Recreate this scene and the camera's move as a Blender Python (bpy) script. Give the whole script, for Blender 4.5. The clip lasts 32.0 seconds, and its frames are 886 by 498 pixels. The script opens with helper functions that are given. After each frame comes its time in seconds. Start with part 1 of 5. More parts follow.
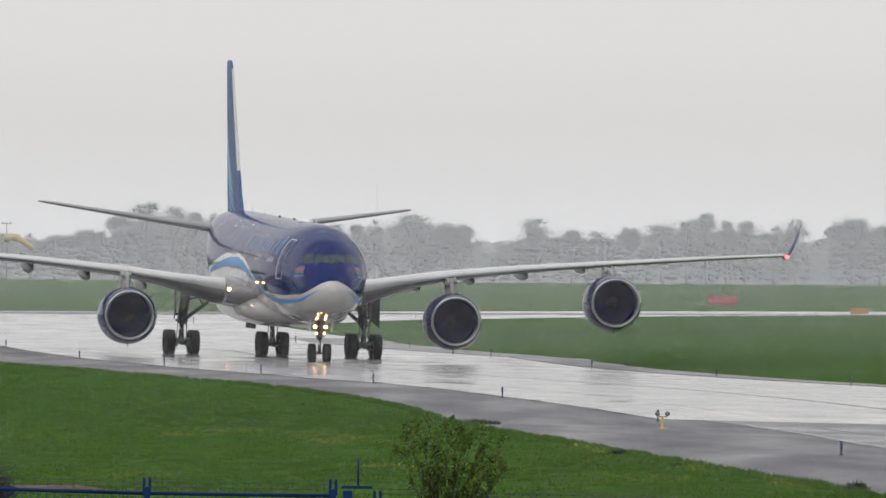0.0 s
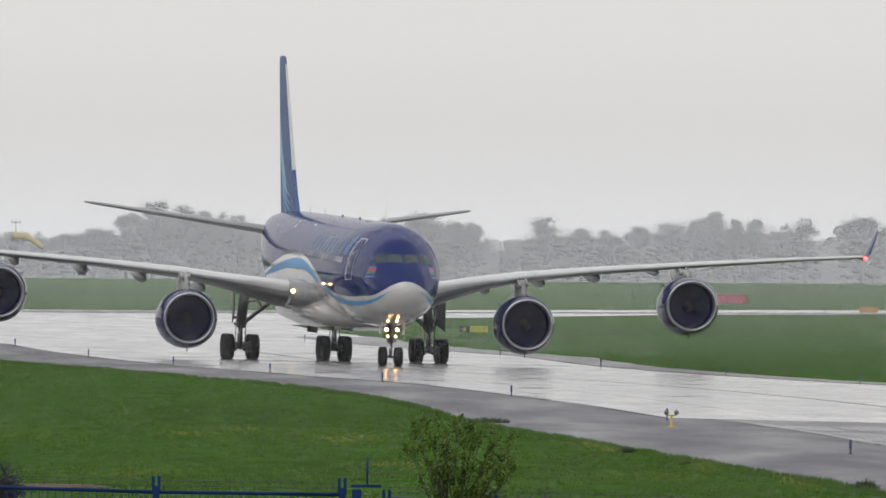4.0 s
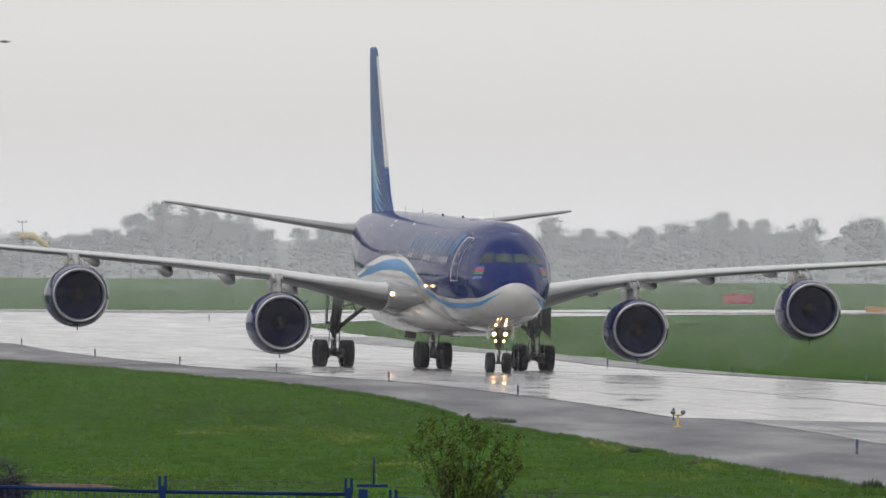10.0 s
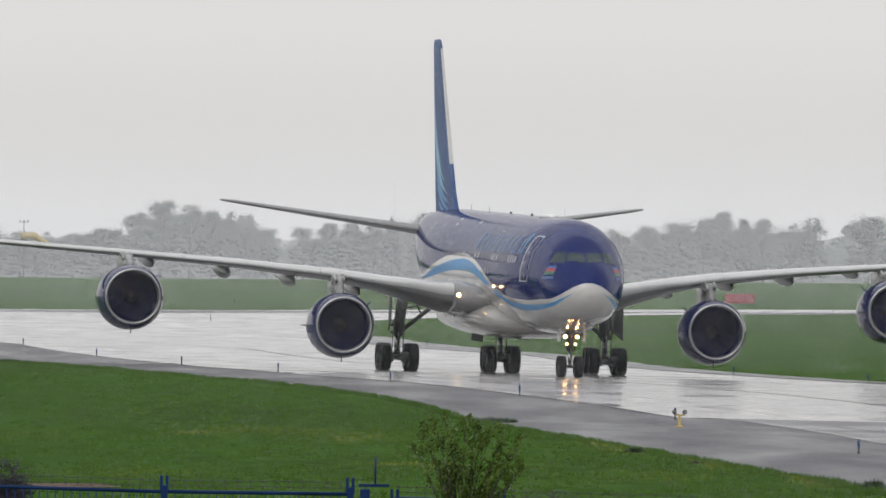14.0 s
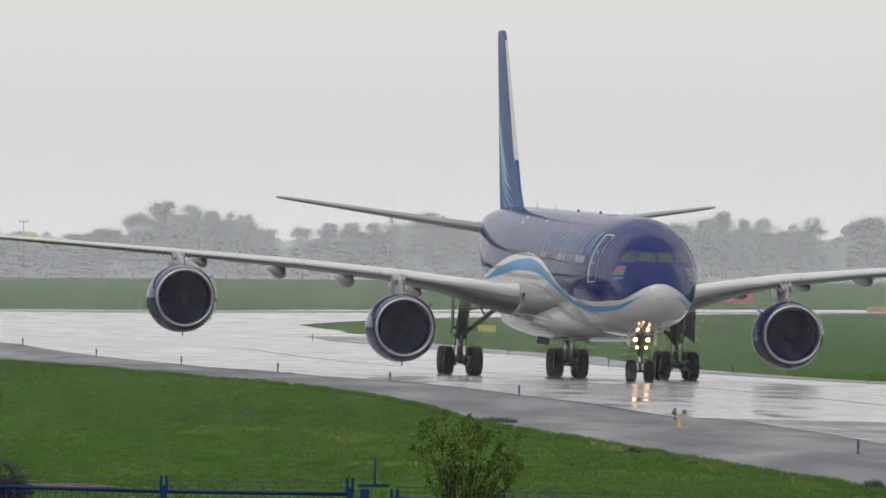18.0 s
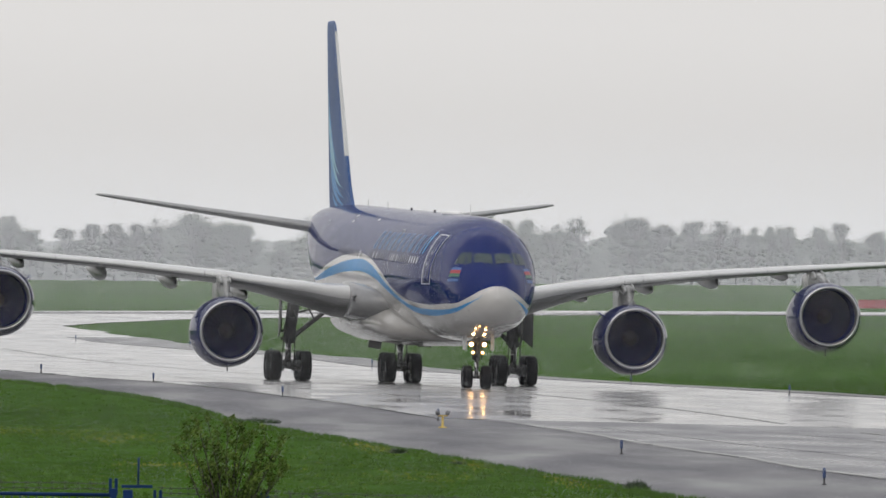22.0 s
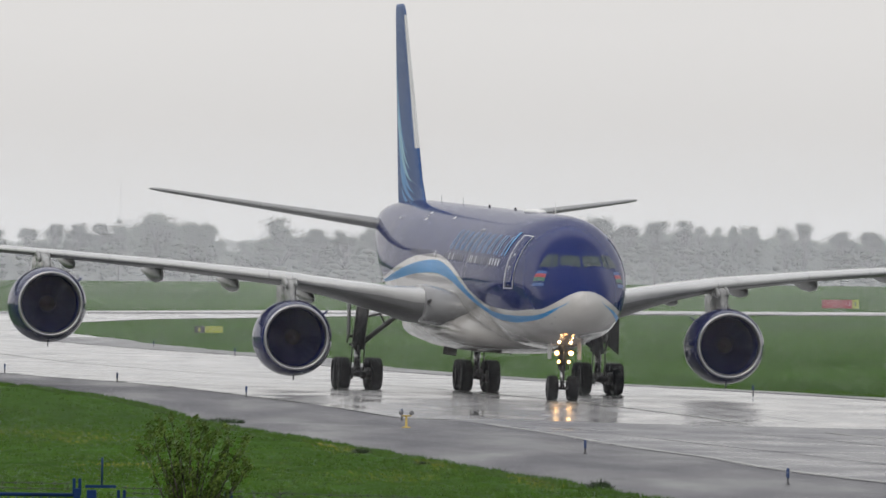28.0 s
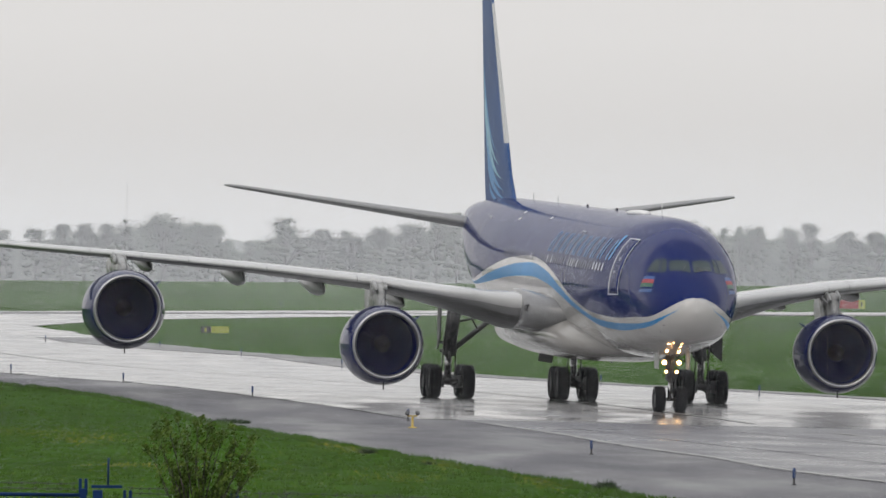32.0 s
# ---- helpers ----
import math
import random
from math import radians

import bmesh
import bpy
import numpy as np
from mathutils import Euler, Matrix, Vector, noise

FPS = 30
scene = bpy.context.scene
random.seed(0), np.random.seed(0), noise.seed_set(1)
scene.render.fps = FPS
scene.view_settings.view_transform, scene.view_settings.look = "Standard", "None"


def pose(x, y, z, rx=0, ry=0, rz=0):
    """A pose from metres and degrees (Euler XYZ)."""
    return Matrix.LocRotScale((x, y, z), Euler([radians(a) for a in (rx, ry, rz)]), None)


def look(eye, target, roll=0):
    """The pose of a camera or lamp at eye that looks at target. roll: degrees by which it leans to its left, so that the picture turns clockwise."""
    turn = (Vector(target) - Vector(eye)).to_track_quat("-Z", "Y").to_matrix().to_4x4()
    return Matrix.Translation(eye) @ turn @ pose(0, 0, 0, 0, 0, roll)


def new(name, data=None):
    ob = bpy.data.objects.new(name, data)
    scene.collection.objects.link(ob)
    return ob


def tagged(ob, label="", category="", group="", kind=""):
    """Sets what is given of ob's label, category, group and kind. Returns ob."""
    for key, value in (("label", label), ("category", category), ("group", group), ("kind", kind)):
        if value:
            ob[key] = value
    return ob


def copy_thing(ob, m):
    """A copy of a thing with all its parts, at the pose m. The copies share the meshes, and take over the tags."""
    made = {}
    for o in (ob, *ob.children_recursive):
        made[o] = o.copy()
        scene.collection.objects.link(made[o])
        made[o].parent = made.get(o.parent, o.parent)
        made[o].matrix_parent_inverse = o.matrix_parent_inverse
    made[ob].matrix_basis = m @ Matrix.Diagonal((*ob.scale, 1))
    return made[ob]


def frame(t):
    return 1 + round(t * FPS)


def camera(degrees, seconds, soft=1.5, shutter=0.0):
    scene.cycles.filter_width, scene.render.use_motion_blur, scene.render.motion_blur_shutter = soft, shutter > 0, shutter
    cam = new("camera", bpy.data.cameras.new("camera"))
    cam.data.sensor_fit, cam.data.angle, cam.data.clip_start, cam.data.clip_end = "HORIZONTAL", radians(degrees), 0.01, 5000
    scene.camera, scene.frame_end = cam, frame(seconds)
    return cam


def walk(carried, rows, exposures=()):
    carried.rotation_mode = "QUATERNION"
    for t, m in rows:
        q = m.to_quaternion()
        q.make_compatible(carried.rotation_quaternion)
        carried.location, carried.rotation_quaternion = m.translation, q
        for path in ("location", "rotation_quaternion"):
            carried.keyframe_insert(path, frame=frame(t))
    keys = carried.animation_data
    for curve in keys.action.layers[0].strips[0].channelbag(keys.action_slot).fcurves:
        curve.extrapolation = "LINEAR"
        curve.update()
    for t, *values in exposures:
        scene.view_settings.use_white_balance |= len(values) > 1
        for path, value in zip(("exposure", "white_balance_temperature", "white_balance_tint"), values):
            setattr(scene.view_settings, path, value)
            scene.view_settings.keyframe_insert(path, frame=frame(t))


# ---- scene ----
H = 4.852                      # camera height over the taxiway's middle
CAM = [(0, -.0758, .1333), (.5, -.0677, .1320), (1, -.0645, .13), (1.5, -.064, .1292), (2, -.0599, .1296), (2.5, -.0538, .1311), (3, -.0458, .131), (3.5, -.0398, .129),
       (5.5, -.018, .125), (6, -.0159, .1249), (7, -.0155, .1249), (8, -.0105, .1262), (9, -.006, .1249), (10, -.0039, .1258), (11, -.002, .1287),
       (12, 0, .1287), (13, 0, .128), (14, .0035, .1248), (14.5, .006, .1248), (16.5, .0059, .1207), (17, .0042, .1215), (17.5, .0037, .1245), (18, .0019, .1248),
       (18.5, -.006, .1249), (18.8, -.04, .123), (19, -.3212, .0953), (19.5, -.5365, .1087), (20, -.7398, .1222), (20.5, -.8694, .1272), (21, -.9772, .1285),
       (21.5, -1.041, .1325), (22, -1.0886, .1367), (22.5, -1.1146, .1409), (23, -1.1365, .1451), (23.5, -1.1963, .1456), (24, -1.2482, .146), (24.5, -1.276, .1462),
       (25, -1.298, .1463), (25.5, -1.3039, .1464), (27.5, -1.292, .1382), (28, -1.256, .1379), (28.5, -1.2323, .1378), (29, -1.2243, .1377), (30, -1.2243, .137),
       (31, -1.2243, .1377), (32, -1.2275, .1385)]
cam = camera(4.082, 32.0, soft=1.5, shutter=.35)
walk(cam, [(t, pose(0, 0, H, 90 + p, -0.42, y)) for t, y, p in CAM], exposures=[(0.0, 0.0), (32.0, 0.0)])

# ---- sky and light: thick overcast, rain ----
world = bpy.data.worlds.new("overcast")
scene.world = world
world.use_nodes = True
wn = world.node_tree.nodes
wl = world.node_tree.links
bg = wn["Background"]
sky = wn.new("ShaderNodeTexSky")
sky.sky_type = "NISHITA"
sky.sun_disc = False
sky.sun_elevation, sky.sun_rotation = radians(48), radians(205)
sky.air_density, sky.dust_density = 1.0, 6.0
geo = wn.new("ShaderNodeTexCoord")
sep = wn.new("ShaderNodeSeparateXYZ")
wl.new(geo.outputs["Generated"], sep.inputs[0])
ramp = wn.new("ShaderNodeValToRGB")
ramp.color_ramp.elements[0].position, ramp.color_ramp.elements[0].color = 0.0, (.612, .601, .595, 1)
ramp.color_ramp.elements[1].position, ramp.color_ramp.elements[1].color = 0.6, (.80, .80, .80, 1)
e = ramp.color_ramp.elements.new(.02)
e.color = (.742, .726, .714, 1)
wl.new(sep.outputs[2], ramp.inputs[0])
wmix = wn.new("ShaderNodeMixRGB")
wmix.inputs[0].default_value = .02
wl.new(ramp.outputs[0], wmix.inputs[1])
wl.new(sky.outputs[0], wmix.inputs[2])
wl.new(wmix.outputs[0], bg.inputs[0])
bg.inputs[1].default_value = 1.0
sun = new("sun", bpy.data.lights.new("sun", "SUN"))
sun.data.energy, sun.data.angle, sun.data.color = .7, radians(40), (1, .97, .93)
sun.matrix_world = look((-60, -90, 140), (0, 0, 0))


# ---- materials ----
def mat(name, col, rough=.5, metal=0.0, var=.12, scale=2.0, bump=0.0, bscale=20.0, col2=None, stretch=(1, 1, 1), coat=0.0, spec=.5, rvar=0.0, var2=.05, scale2=30.0, emit=None, island=0.0):
    m = bpy.data.materials.new(name)
    m.use_nodes = True
    n, l = m.node_tree.nodes, m.node_tree.links
    b = n["Principled BSDF"]
    b.inputs["Roughness"].default_value, b.inputs["Metallic"].default_value = rough, metal
    b.inputs["Specular IOR Level"].default_value, b.inputs["Coat Weight"].default_value = spec, coat
    b.inputs["Coat Roughness"].default_value = .06
    tc = n.new("ShaderNodeTexCoord")
    mp = n.new("ShaderNodeMapping")
    mp.inputs["Scale"].default_value = stretch
    l.new(tc.outputs["Object"], mp.inputs[0])
    a = n.new("ShaderNodeTexNoise")
    a.inputs["Scale"].default_value, a.inputs["Detail"].default_value = scale, 5
    l.new(mp.outputs[0], a.inputs["Vector"])
    a2 = n.new("ShaderNodeTexNoise")
    a2.inputs["Scale"].default_value, a2.inputs["Detail"].default_value = scale2, 3
    l.new(mp.outputs[0], a2.inputs["Vector"])
    r = n.new("ShaderNodeValToRGB")
    c2 = col2 or tuple(c * (1 - 2 * var) for c in col)
    c1 = col if col2 else tuple(min(1, c * (1 + var)) for c in col)
    r.color_ramp.elements[0].position, r.color_ramp.elements[0].color = .32, (*c2, 1)
    r.color_ramp.elements[1].position, r.color_ramp.elements[1].color = .68, (*c1, 1)
    l.new(a.outputs[0], r.inputs[0])
    hs = n.new("ShaderNodeHueSaturation")
    mr = n.new("ShaderNodeMapRange")
    mr.inputs[1].default_value, mr.inputs[2].default_value = .25, .75
    mr.inputs[3].default_value, mr.inputs[4].default_value = 1 - var2, 1 + var2
    l.new(a2.outputs[0], mr.inputs[0])
    l.new(mr.outputs[0], hs.inputs["Value"])
    l.new(r.outputs[0], hs.inputs["Color"])
    l.new(hs.outputs[0], b.inputs["Base Color"])
    if island:
        g = n.new("ShaderNodeNewGeometry")
        h2 = n.new("ShaderNodeHueSaturation")
        m2 = n.new("ShaderNodeMapRange")
        m2.inputs[3].default_value, m2.inputs[4].default_value = 1 - island, 1 + island
        l.new(g.outputs["Random Per Island"], m2.inputs[0])
        l.new(m2.outputs[0], h2.inputs["Value"])
        l.new(hs.outputs[0], h2.inputs["Color"])
        l.new(h2.outputs[0], b.inputs["Base Color"])
    if rvar:
        q = n.new("ShaderNodeMapRange")
        q.inputs[1].default_value, q.inputs[2].default_value = .3, .7
        q.inputs[3].default_value, q.inputs[4].default_value = rough - rvar, rough + rvar
        l.new(a.outputs[0], q.inputs[0])
        l.new(q.outputs[0], b.inputs["Roughness"])
    if bump:
        nb = n.new("ShaderNodeTexNoise")
        nb.inputs["Scale"].default_value, nb.inputs["Detail"].default_value = bscale, 4
        l.new(mp.outputs[0], nb.inputs["Vector"])
        bp = n.new("ShaderNodeBump")
        bp.inputs["Strength"].default_value, bp.inputs["Distance"].default_value = bump, .02
        l.new(nb.outputs[0], bp.inputs["Height"])
        l.new(bp.outputs[0], b.inputs["Normal"])
    if emit:
        b.inputs["Emission Color"].default_value, b.inputs["Emission Strength"].default_value = (*emit[0], 1), emit[1]
    return m


def facing_gloss(m, stops, coat):
    """Gloss that follows the viewing angle through the stops, with coat in proportion."""
    n, l = m.node_tree.nodes, m.node_tree.links
    lw = n.new("ShaderNodeLayerWeight")
    lw.inputs[0].default_value = .5
    r = n.new("ShaderNodeValToRGB")
    while len(r.color_ramp.elements) < len(stops):
        r.color_ramp.elements.new(.5)
    for e, (at, q) in zip(r.color_ramp.elements, stops):
        e.position, e.color = at, (q, q, q, 1)
    l.new(lw.outputs["Facing"], r.inputs[0])
    l.new(r.outputs[0], n["Principled BSDF"].inputs["Specular IOR Level"])
    k = n.new("ShaderNodeMath")
    k.operation = "MULTIPLY"
    k.inputs[1].default_value = coat
    l.new(r.outputs[0], k.inputs[0])
    l.new(k.outputs[0], n["Principled BSDF"].inputs["Coat Weight"])
    return m


NAVY = facing_gloss(mat("navy_paint", (.0042, .0145, .108), .09, var=.06, scale=.4), [(.0, .02), (.3, .03), (.42, .05), (.505, .06), (.57, .26), (.66, .12), (.78, .022), (.95, .003)], .2)
NAVYG = mat("glossy_navy_cowl", (.012, .018, .085), .14, spec=.4, var=.08, scale=.8)
FINB = mat("fin_blue_paint", (.03, .086, .245), .42, spec=.08, var=.1, scale=.3)
BLUE = mat("light_blue_paint", (.032, .24, .54), .35, spec=.2, var=.06, scale=.4)
WHITE = mat("white_paint", (.49, .483, .478), .10, spec=.5, var=.07, scale=.5, col2=(.42, .413, .407))
# belly white carries grime and also the shade of weak bounced light
BELLY = mat("grimy_shaded_white", (.41, .4, .39), .14, spec=.45, var=.1, scale=.6, col2=(.285, .275, .265), stretch=(1, .4, 1))
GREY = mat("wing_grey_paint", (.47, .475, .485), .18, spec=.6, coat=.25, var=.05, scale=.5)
# underside greys darkened beyond the wing paint to hold its shade
UNDER = mat("underside_shade_grey", (.115, .114, .118), .34, spec=.3, var=.1, scale=.6)
HALF_SHADE = mat("wing_half_shade_grey", (.25, .252, .26), .26, spec=.5, var=.06, scale=.6)
FILLET = mat("root_fairing_grey", (.19, .192, .2), .22, spec=.5, var=.1, scale=.5)
TGREY = mat("tail_grey_paint", (.27, .275, .285), .42, spec=.3, var=.06, scale=.5)
PYL = mat("pylon_grey", (.27, .275, .275), .22, spec=.5, var=.25, scale=1.6)
FAIR = mat("fairing_grey", (.33, .335, .345), .35, var=.1, scale=.8)
METAL = mat("polished_lip", (.42, .42, .43), .4, metal=1.0, var=.06, scale=3)
# the darkness of the intake is put into near-black blue base colours
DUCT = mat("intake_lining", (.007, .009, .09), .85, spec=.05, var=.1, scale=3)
FANM = mat("fan_near_black", (.004, .006, .08), .9, spec=.0, var=.1, scale=5)
SPIN = mat("spinner_near_black", (.011, .008, .022), .8, spec=.1, var=.1)
PALE = mat("white_marking", (.75, .75, .75), .4, var=.04)
RUB = mat("tyre_rubber", (.0075, .008, .0115), .75, spec=.25, var=.25, scale=5, bump=.2, bscale=40)
RIM = mat("wheel_rim", (.16, .16, .17), .45, metal=.5, var=.15, scale=9)
STRUT = mat("gear_steel", (.085, .085, .09), .5, spec=.3, var=.25, scale=6)
CHROME = mat("oleo_chrome", (.55, .55, .56), .2, metal=1.0, var=.05)
GLASS = mat("cockpit_glass", (.016, .035, .043), .1, spec=.4, var=.1, scale=2)
CABIN = mat("cabin_window", (.26, .27, .30), .15, coat=.8, var=.1)
PORTH = mat("dark_cabin_window", (.075, .08, .13), .2, spec=.3, var=.1)
TITLE = mat("title_blue", (.09, .29, .58), .35, spec=.2, var=.06)
FEATH = mat("feather_pale_blue", (.28, .52, .66), .4, spec=.15, var=.1)
SEAM = mat("slat_gap", (.2, .2, .21), .6, var=.1)
LINE = mat("panel_seam", (.02, .022, .035), .6, var=.1)
RED = mat("flag_red", (.34, .022, .04), .4, var=.05)
GREEN = mat("flag_green", (.02, .12, .075), .4, var=.05)
FLAGB = mat("flag_blue", (.018, .085, .28), .4, var=.05)
LAMP = mat("lit_landing_lamp", (.9, .85, .7), .3, emit=((1, .58, .23), 58.0))
# emission on the reflector rims stands in for each lamp's warm halo
GLOW = mat("lamp_halo_glow", (.9, .7, .4), .3, emit=((1, .5, .13), 1.5))
LAMPS = mat("lit_taxi_lamp", (.9, .85, .7), .3, emit=((1, .50, .18), 20.0))
BEAC = mat("lit_red_beacon", (.6, .05, .05), .3, emit=((1, .006, .008), 30.0))
NAVR = mat("lit_red_lamp", (.6, .05, .05), .3, emit=((1, .08, .08), 6.0))


# ---- mesh helpers ----
def finish(bm, smooth=True):
    bmesh.ops.recalc_face_normals(bm, faces=bm.faces)
    for f in bm.faces:
        f.smooth = smooth


def mesh_of(name, bm, mats, smooth=True):
    finish(bm, smooth)
    me = bpy.data.meshes.new(name)
    bm.to_mesh(me)
    bm.free()
    for m in (mats if isinstance(mats, (list, tuple)) else [mats]):
        me.materials.append(m)
    return me


def part(name, bm, material, parent, label="", smooth=True, at=None):
    ob = new(name, mesh_of(name, bm, material, smooth))
    ob.parent = parent
    if at is not None:
        ob.matrix_basis = at
    if label:
        tagged(ob, label)
    return ob


def thing(name, label, category, group="", m=None, kind=""):
    ob = new(name)
    ob.empty_display_size = .3
    tagged(ob, label, category, group, kind)
    if m is not None:
        ob.matrix_basis = m
    return ob


def loft(rings, bm=None, closed=True, caps=True):
    bm = bm or bmesh.new()
    vs = [[bm.verts.new(p) for p in r] for r in rings]
    n = len(rings[0])
    for a, b in zip(vs, vs[1:]):
        for i in range(n if closed else n - 1):
            j = (i + 1) % n
            bm.faces.new((a[i], a[j], b[j], b[i]))
    if caps and closed:
        bm.faces.new(vs[0])
        bm.faces.new(list(reversed(vs[-1])))
    return bm


def frame_of(d):
    d = Vector(d).normalized()
    u = d.orthogonal().normalized()
    return u, d.cross(u)


def tube(bm, a, b, r, r2=None, n=10):
    a, b = Vector(a), Vector(b)
    u, v = frame_of(b - a)
    r2 = r if r2 is None else r2
    ring = lambda c, q: [c + q * (math.cos(k * math.tau / n) * u + math.sin(k * math.tau / n) * v) for k in range(n)]
    return loft([ring(a, r), ring(b, r2)], bm)


def box(bm, lo, hi, m=None, bevel=0.0):
    x0, y0, z0 = lo
    x1, y1, z1 = hi
    b2 = bmesh.new()
    bmesh.ops.create_cube(b2, size=1, matrix=Matrix.Translation(((x0 + x1) / 2, (y0 + y1) / 2, (z0 + z1) / 2)) @ Matrix.Diagonal((x1 - x0, y1 - y0, z1 - z0, 1)))
    if bevel:
        bmesh.ops.bevel(b2, geom=b2.edges[:], offset=bevel, segments=1, affect="EDGES")
    if m is not None:
        b2.transform(m)
    tmp = bpy.data.meshes.new("tmp")
    b2.to_mesh(tmp)
    b2.free()
    bm.from_mesh(tmp)
    bpy.data.meshes.remove(tmp)
    return bm


def lathe(profile, n=48, axis="y", bm=None, closed=False):
    """Profile of (along, radius) turned about the y axis."""
    bm = bm or bmesh.new()
    rings = []
    for s, r in profile:
        rings.append([bm.verts.new((r * math.sin(k * math.tau / n), s, r * math.cos(k * math.tau / n))) for k in range(n)])
    for a, b in zip(rings, rings[1:]):
        for k in range(n):
            j = (k + 1) % n
            bm.faces.new((a[k], a[j], b[j], b[k]))
    return bm


def lathe_up(prof, up=1, n=16):
    bm = lathe(prof, n)
    bm.transform(Matrix.Rotation(radians(90 * up), 4, "X"))
    return bm


def smooth_at(xs, ys, x):
    """Cubic Hermite through the stations, with limited slopes."""
    xs, ys = np.asarray(xs, float), np.asarray(ys, float)
    d = np.diff(ys) / np.diff(xs)
    m = np.concatenate([[d[0]], np.where(d[:-1] * d[1:] > 0, 2 * d[:-1] * d[1:] / (d[:-1] + d[1:] + 1e-12), 0), [d[-1]]])
    x = np.clip(x, xs[0], xs[-1])
    i = np.clip(np.searchsorted(xs, x) - 1, 0, len(xs) - 2)
    h = xs[i + 1] - xs[i]
    t = (x - xs[i]) / h
    return float((2 * t**3 - 3 * t**2 + 1) * ys[i] + (t**3 - 2 * t**2 + t) * h * m[i] + (-2 * t**3 + 3 * t**2) * ys[i + 1] + (t**3 - t**2) * h * m[i + 1])


# ---- the lie of the land ----
def along(y):
    u = (min(max(y, 455), 735) - 585) / 100
    return -.1383 * u * u + .2199 * u**3


def ground_z(x, y):
    v = min(max(x - (-5.2 + (685 - y) * .12432), -22), 22)
    return along(y) - .0161 * v + float(np.interp(y, [0, 900, 1150, 1260, 1420, 1480, 1700, 2600, 3200], [0, 0, 1.9, 2.15, 4.42, 4.48, 4.1, 3.5, 3.5]))


# ---- the airliner: x to its port side, y aft from the nose, z up from the ground ----
ST = [(0, .03, -.72, -.78), (.12, .46, -.32, -1.14), (.4, .84, .0, -1.5), (.8, 1.15, .34, -1.79), (1.3, 1.42, .70, -2.02), (2, 1.69, 1.14, -2.25), (2.7, 1.89, 1.66, -2.42), (3.4, 2.04, 2.08, -2.55),
      (4.3, 2.2, 2.41, -2.67), (5.3, 2.35, 2.63, -2.75), (6.6, 2.51, 2.76, -2.80), (8.5, 2.68, 2.81, -2.82), (11, 2.79, 2.82, -2.82), (14, 2.82, 2.82, -2.82), (40, 2.82, 2.82, -2.82), (46, 2.68, 2.82, -2.66), (51, 2.36, 2.82, -2.1),
      (55, 2.0, 2.78, -1.25), (59, 1.55, 2.68, -.25), (63, 1.0, 2.5, .75), (66, .55, 2.25, 1.45), (67.6, .2, 2.05, 1.75)]
SY, SW, SZT, SZB = zip(*ST)


CHIN_Y, CHIN_Z = (.8, 1.3, 2, 2.7, 3.4, 4.3, 5.3, 6.6, 8.5, 11), (0, .07, .2, .28, .33, .31, .25, .18, .08, 0)


def hull(y, deg, out=0.0):
    w, zt, zb = (smooth_at(SY, s, y) for s in (SW, SZT, SZB))
    th = radians(deg)
    # the chin is flatter than a round hull
    u = min(max((abs(deg) - 125) / 40, 0), 1)
    chin = u * u * (3 - 2 * u) * smooth_at(CHIN_Y, CHIN_Z, y)
    k = Vector((w * math.sin(th), y, 4.83 + .0155 * (y - 5) + (zt + zb) / 2 + (zt - zb) / 2 * math.cos(th) + chin))
    if out:
        n = Vector((math.sin(th) / max(w, .05), 0, math.cos(th) / max((zt - zb) / 2, .05))).normalized()
        dy = .05
        w2, zt2, zb2 = (smooth_at(SY, s, y + dy) for s in (SW, SZT, SZB))
        grow = ((w2 - w) * abs(math.sin(th)) + ((zt2 - zt) if math.cos(th) > 0 else (zb - zb2)) * abs(math.cos(th))) / dy
        n = (n - Vector((0, grow, 0))).normalized()
        k += out * n
    return k


def hull_patch(corners, out=.012, n=4, m=4, thick=True):
    """A thin plate on the hull between four (y, degrees) corners."""
    (ya, a), (yb, b), (yc, c), (yd, d) = corners
    g = []
    for i in range(n + 1):
        u = i / n
        row = []
        for j in range(m + 1):
            v = j / m
            y = (ya * (1 - u) + yb * u) * (1 - v) + (yd * (1 - u) + yc * u) * v
            t = (a * (1 - u) + b * u) * (1 - v) + (d * (1 - u) + c * u) * v
            row.append((y, t))
        g.append(row)
    bm = bmesh.new()
    top = [[bm.verts.new(hull(y, t, out)) for y, t in r] for r in g]
    for i in range(n):
        for j in range(m):
            bm.faces.new((top[i][j], top[i + 1][j], top[i + 1][j + 1], top[i][j + 1]))
    if thick:
        edge = [(i, 0) for i in range(n)] + [(n, j) for j in range(m)] + [(i, m) for i in range(n, 0, -1)] + [(0, j) for j in range(m, 0, -1)]
        low = [bm.verts.new(hull(*g[i][j], -.01)) for i, j in edge]
        for k in range(len(edge)):
            q = (k + 1) % len(edge)
            bm.faces.new((top[edge[k][0]][edge[k][1]], top[edge[q][0]][edge[q][1]], low[q], low[k]))
    return bm


jet = thing("airliner", "four-engined airliner in navy, light blue and white on wet taxiway", "airplane")

E1 = [(.0, 0), (.2, 0), (.29, 46), (.6, 79), (1.1, 95), (1.7, 103), (3.15, 110), (6.25, 114), (9.9, 113), (12.8, 108.5), (15.8, 101), (18.25, 92), (21.4, 82.5), (25, 75.5), (28, 73.5), (33.6, 77), (40.6, 89.5), (48.2, 106.5), (60, 125), (68, 130)]
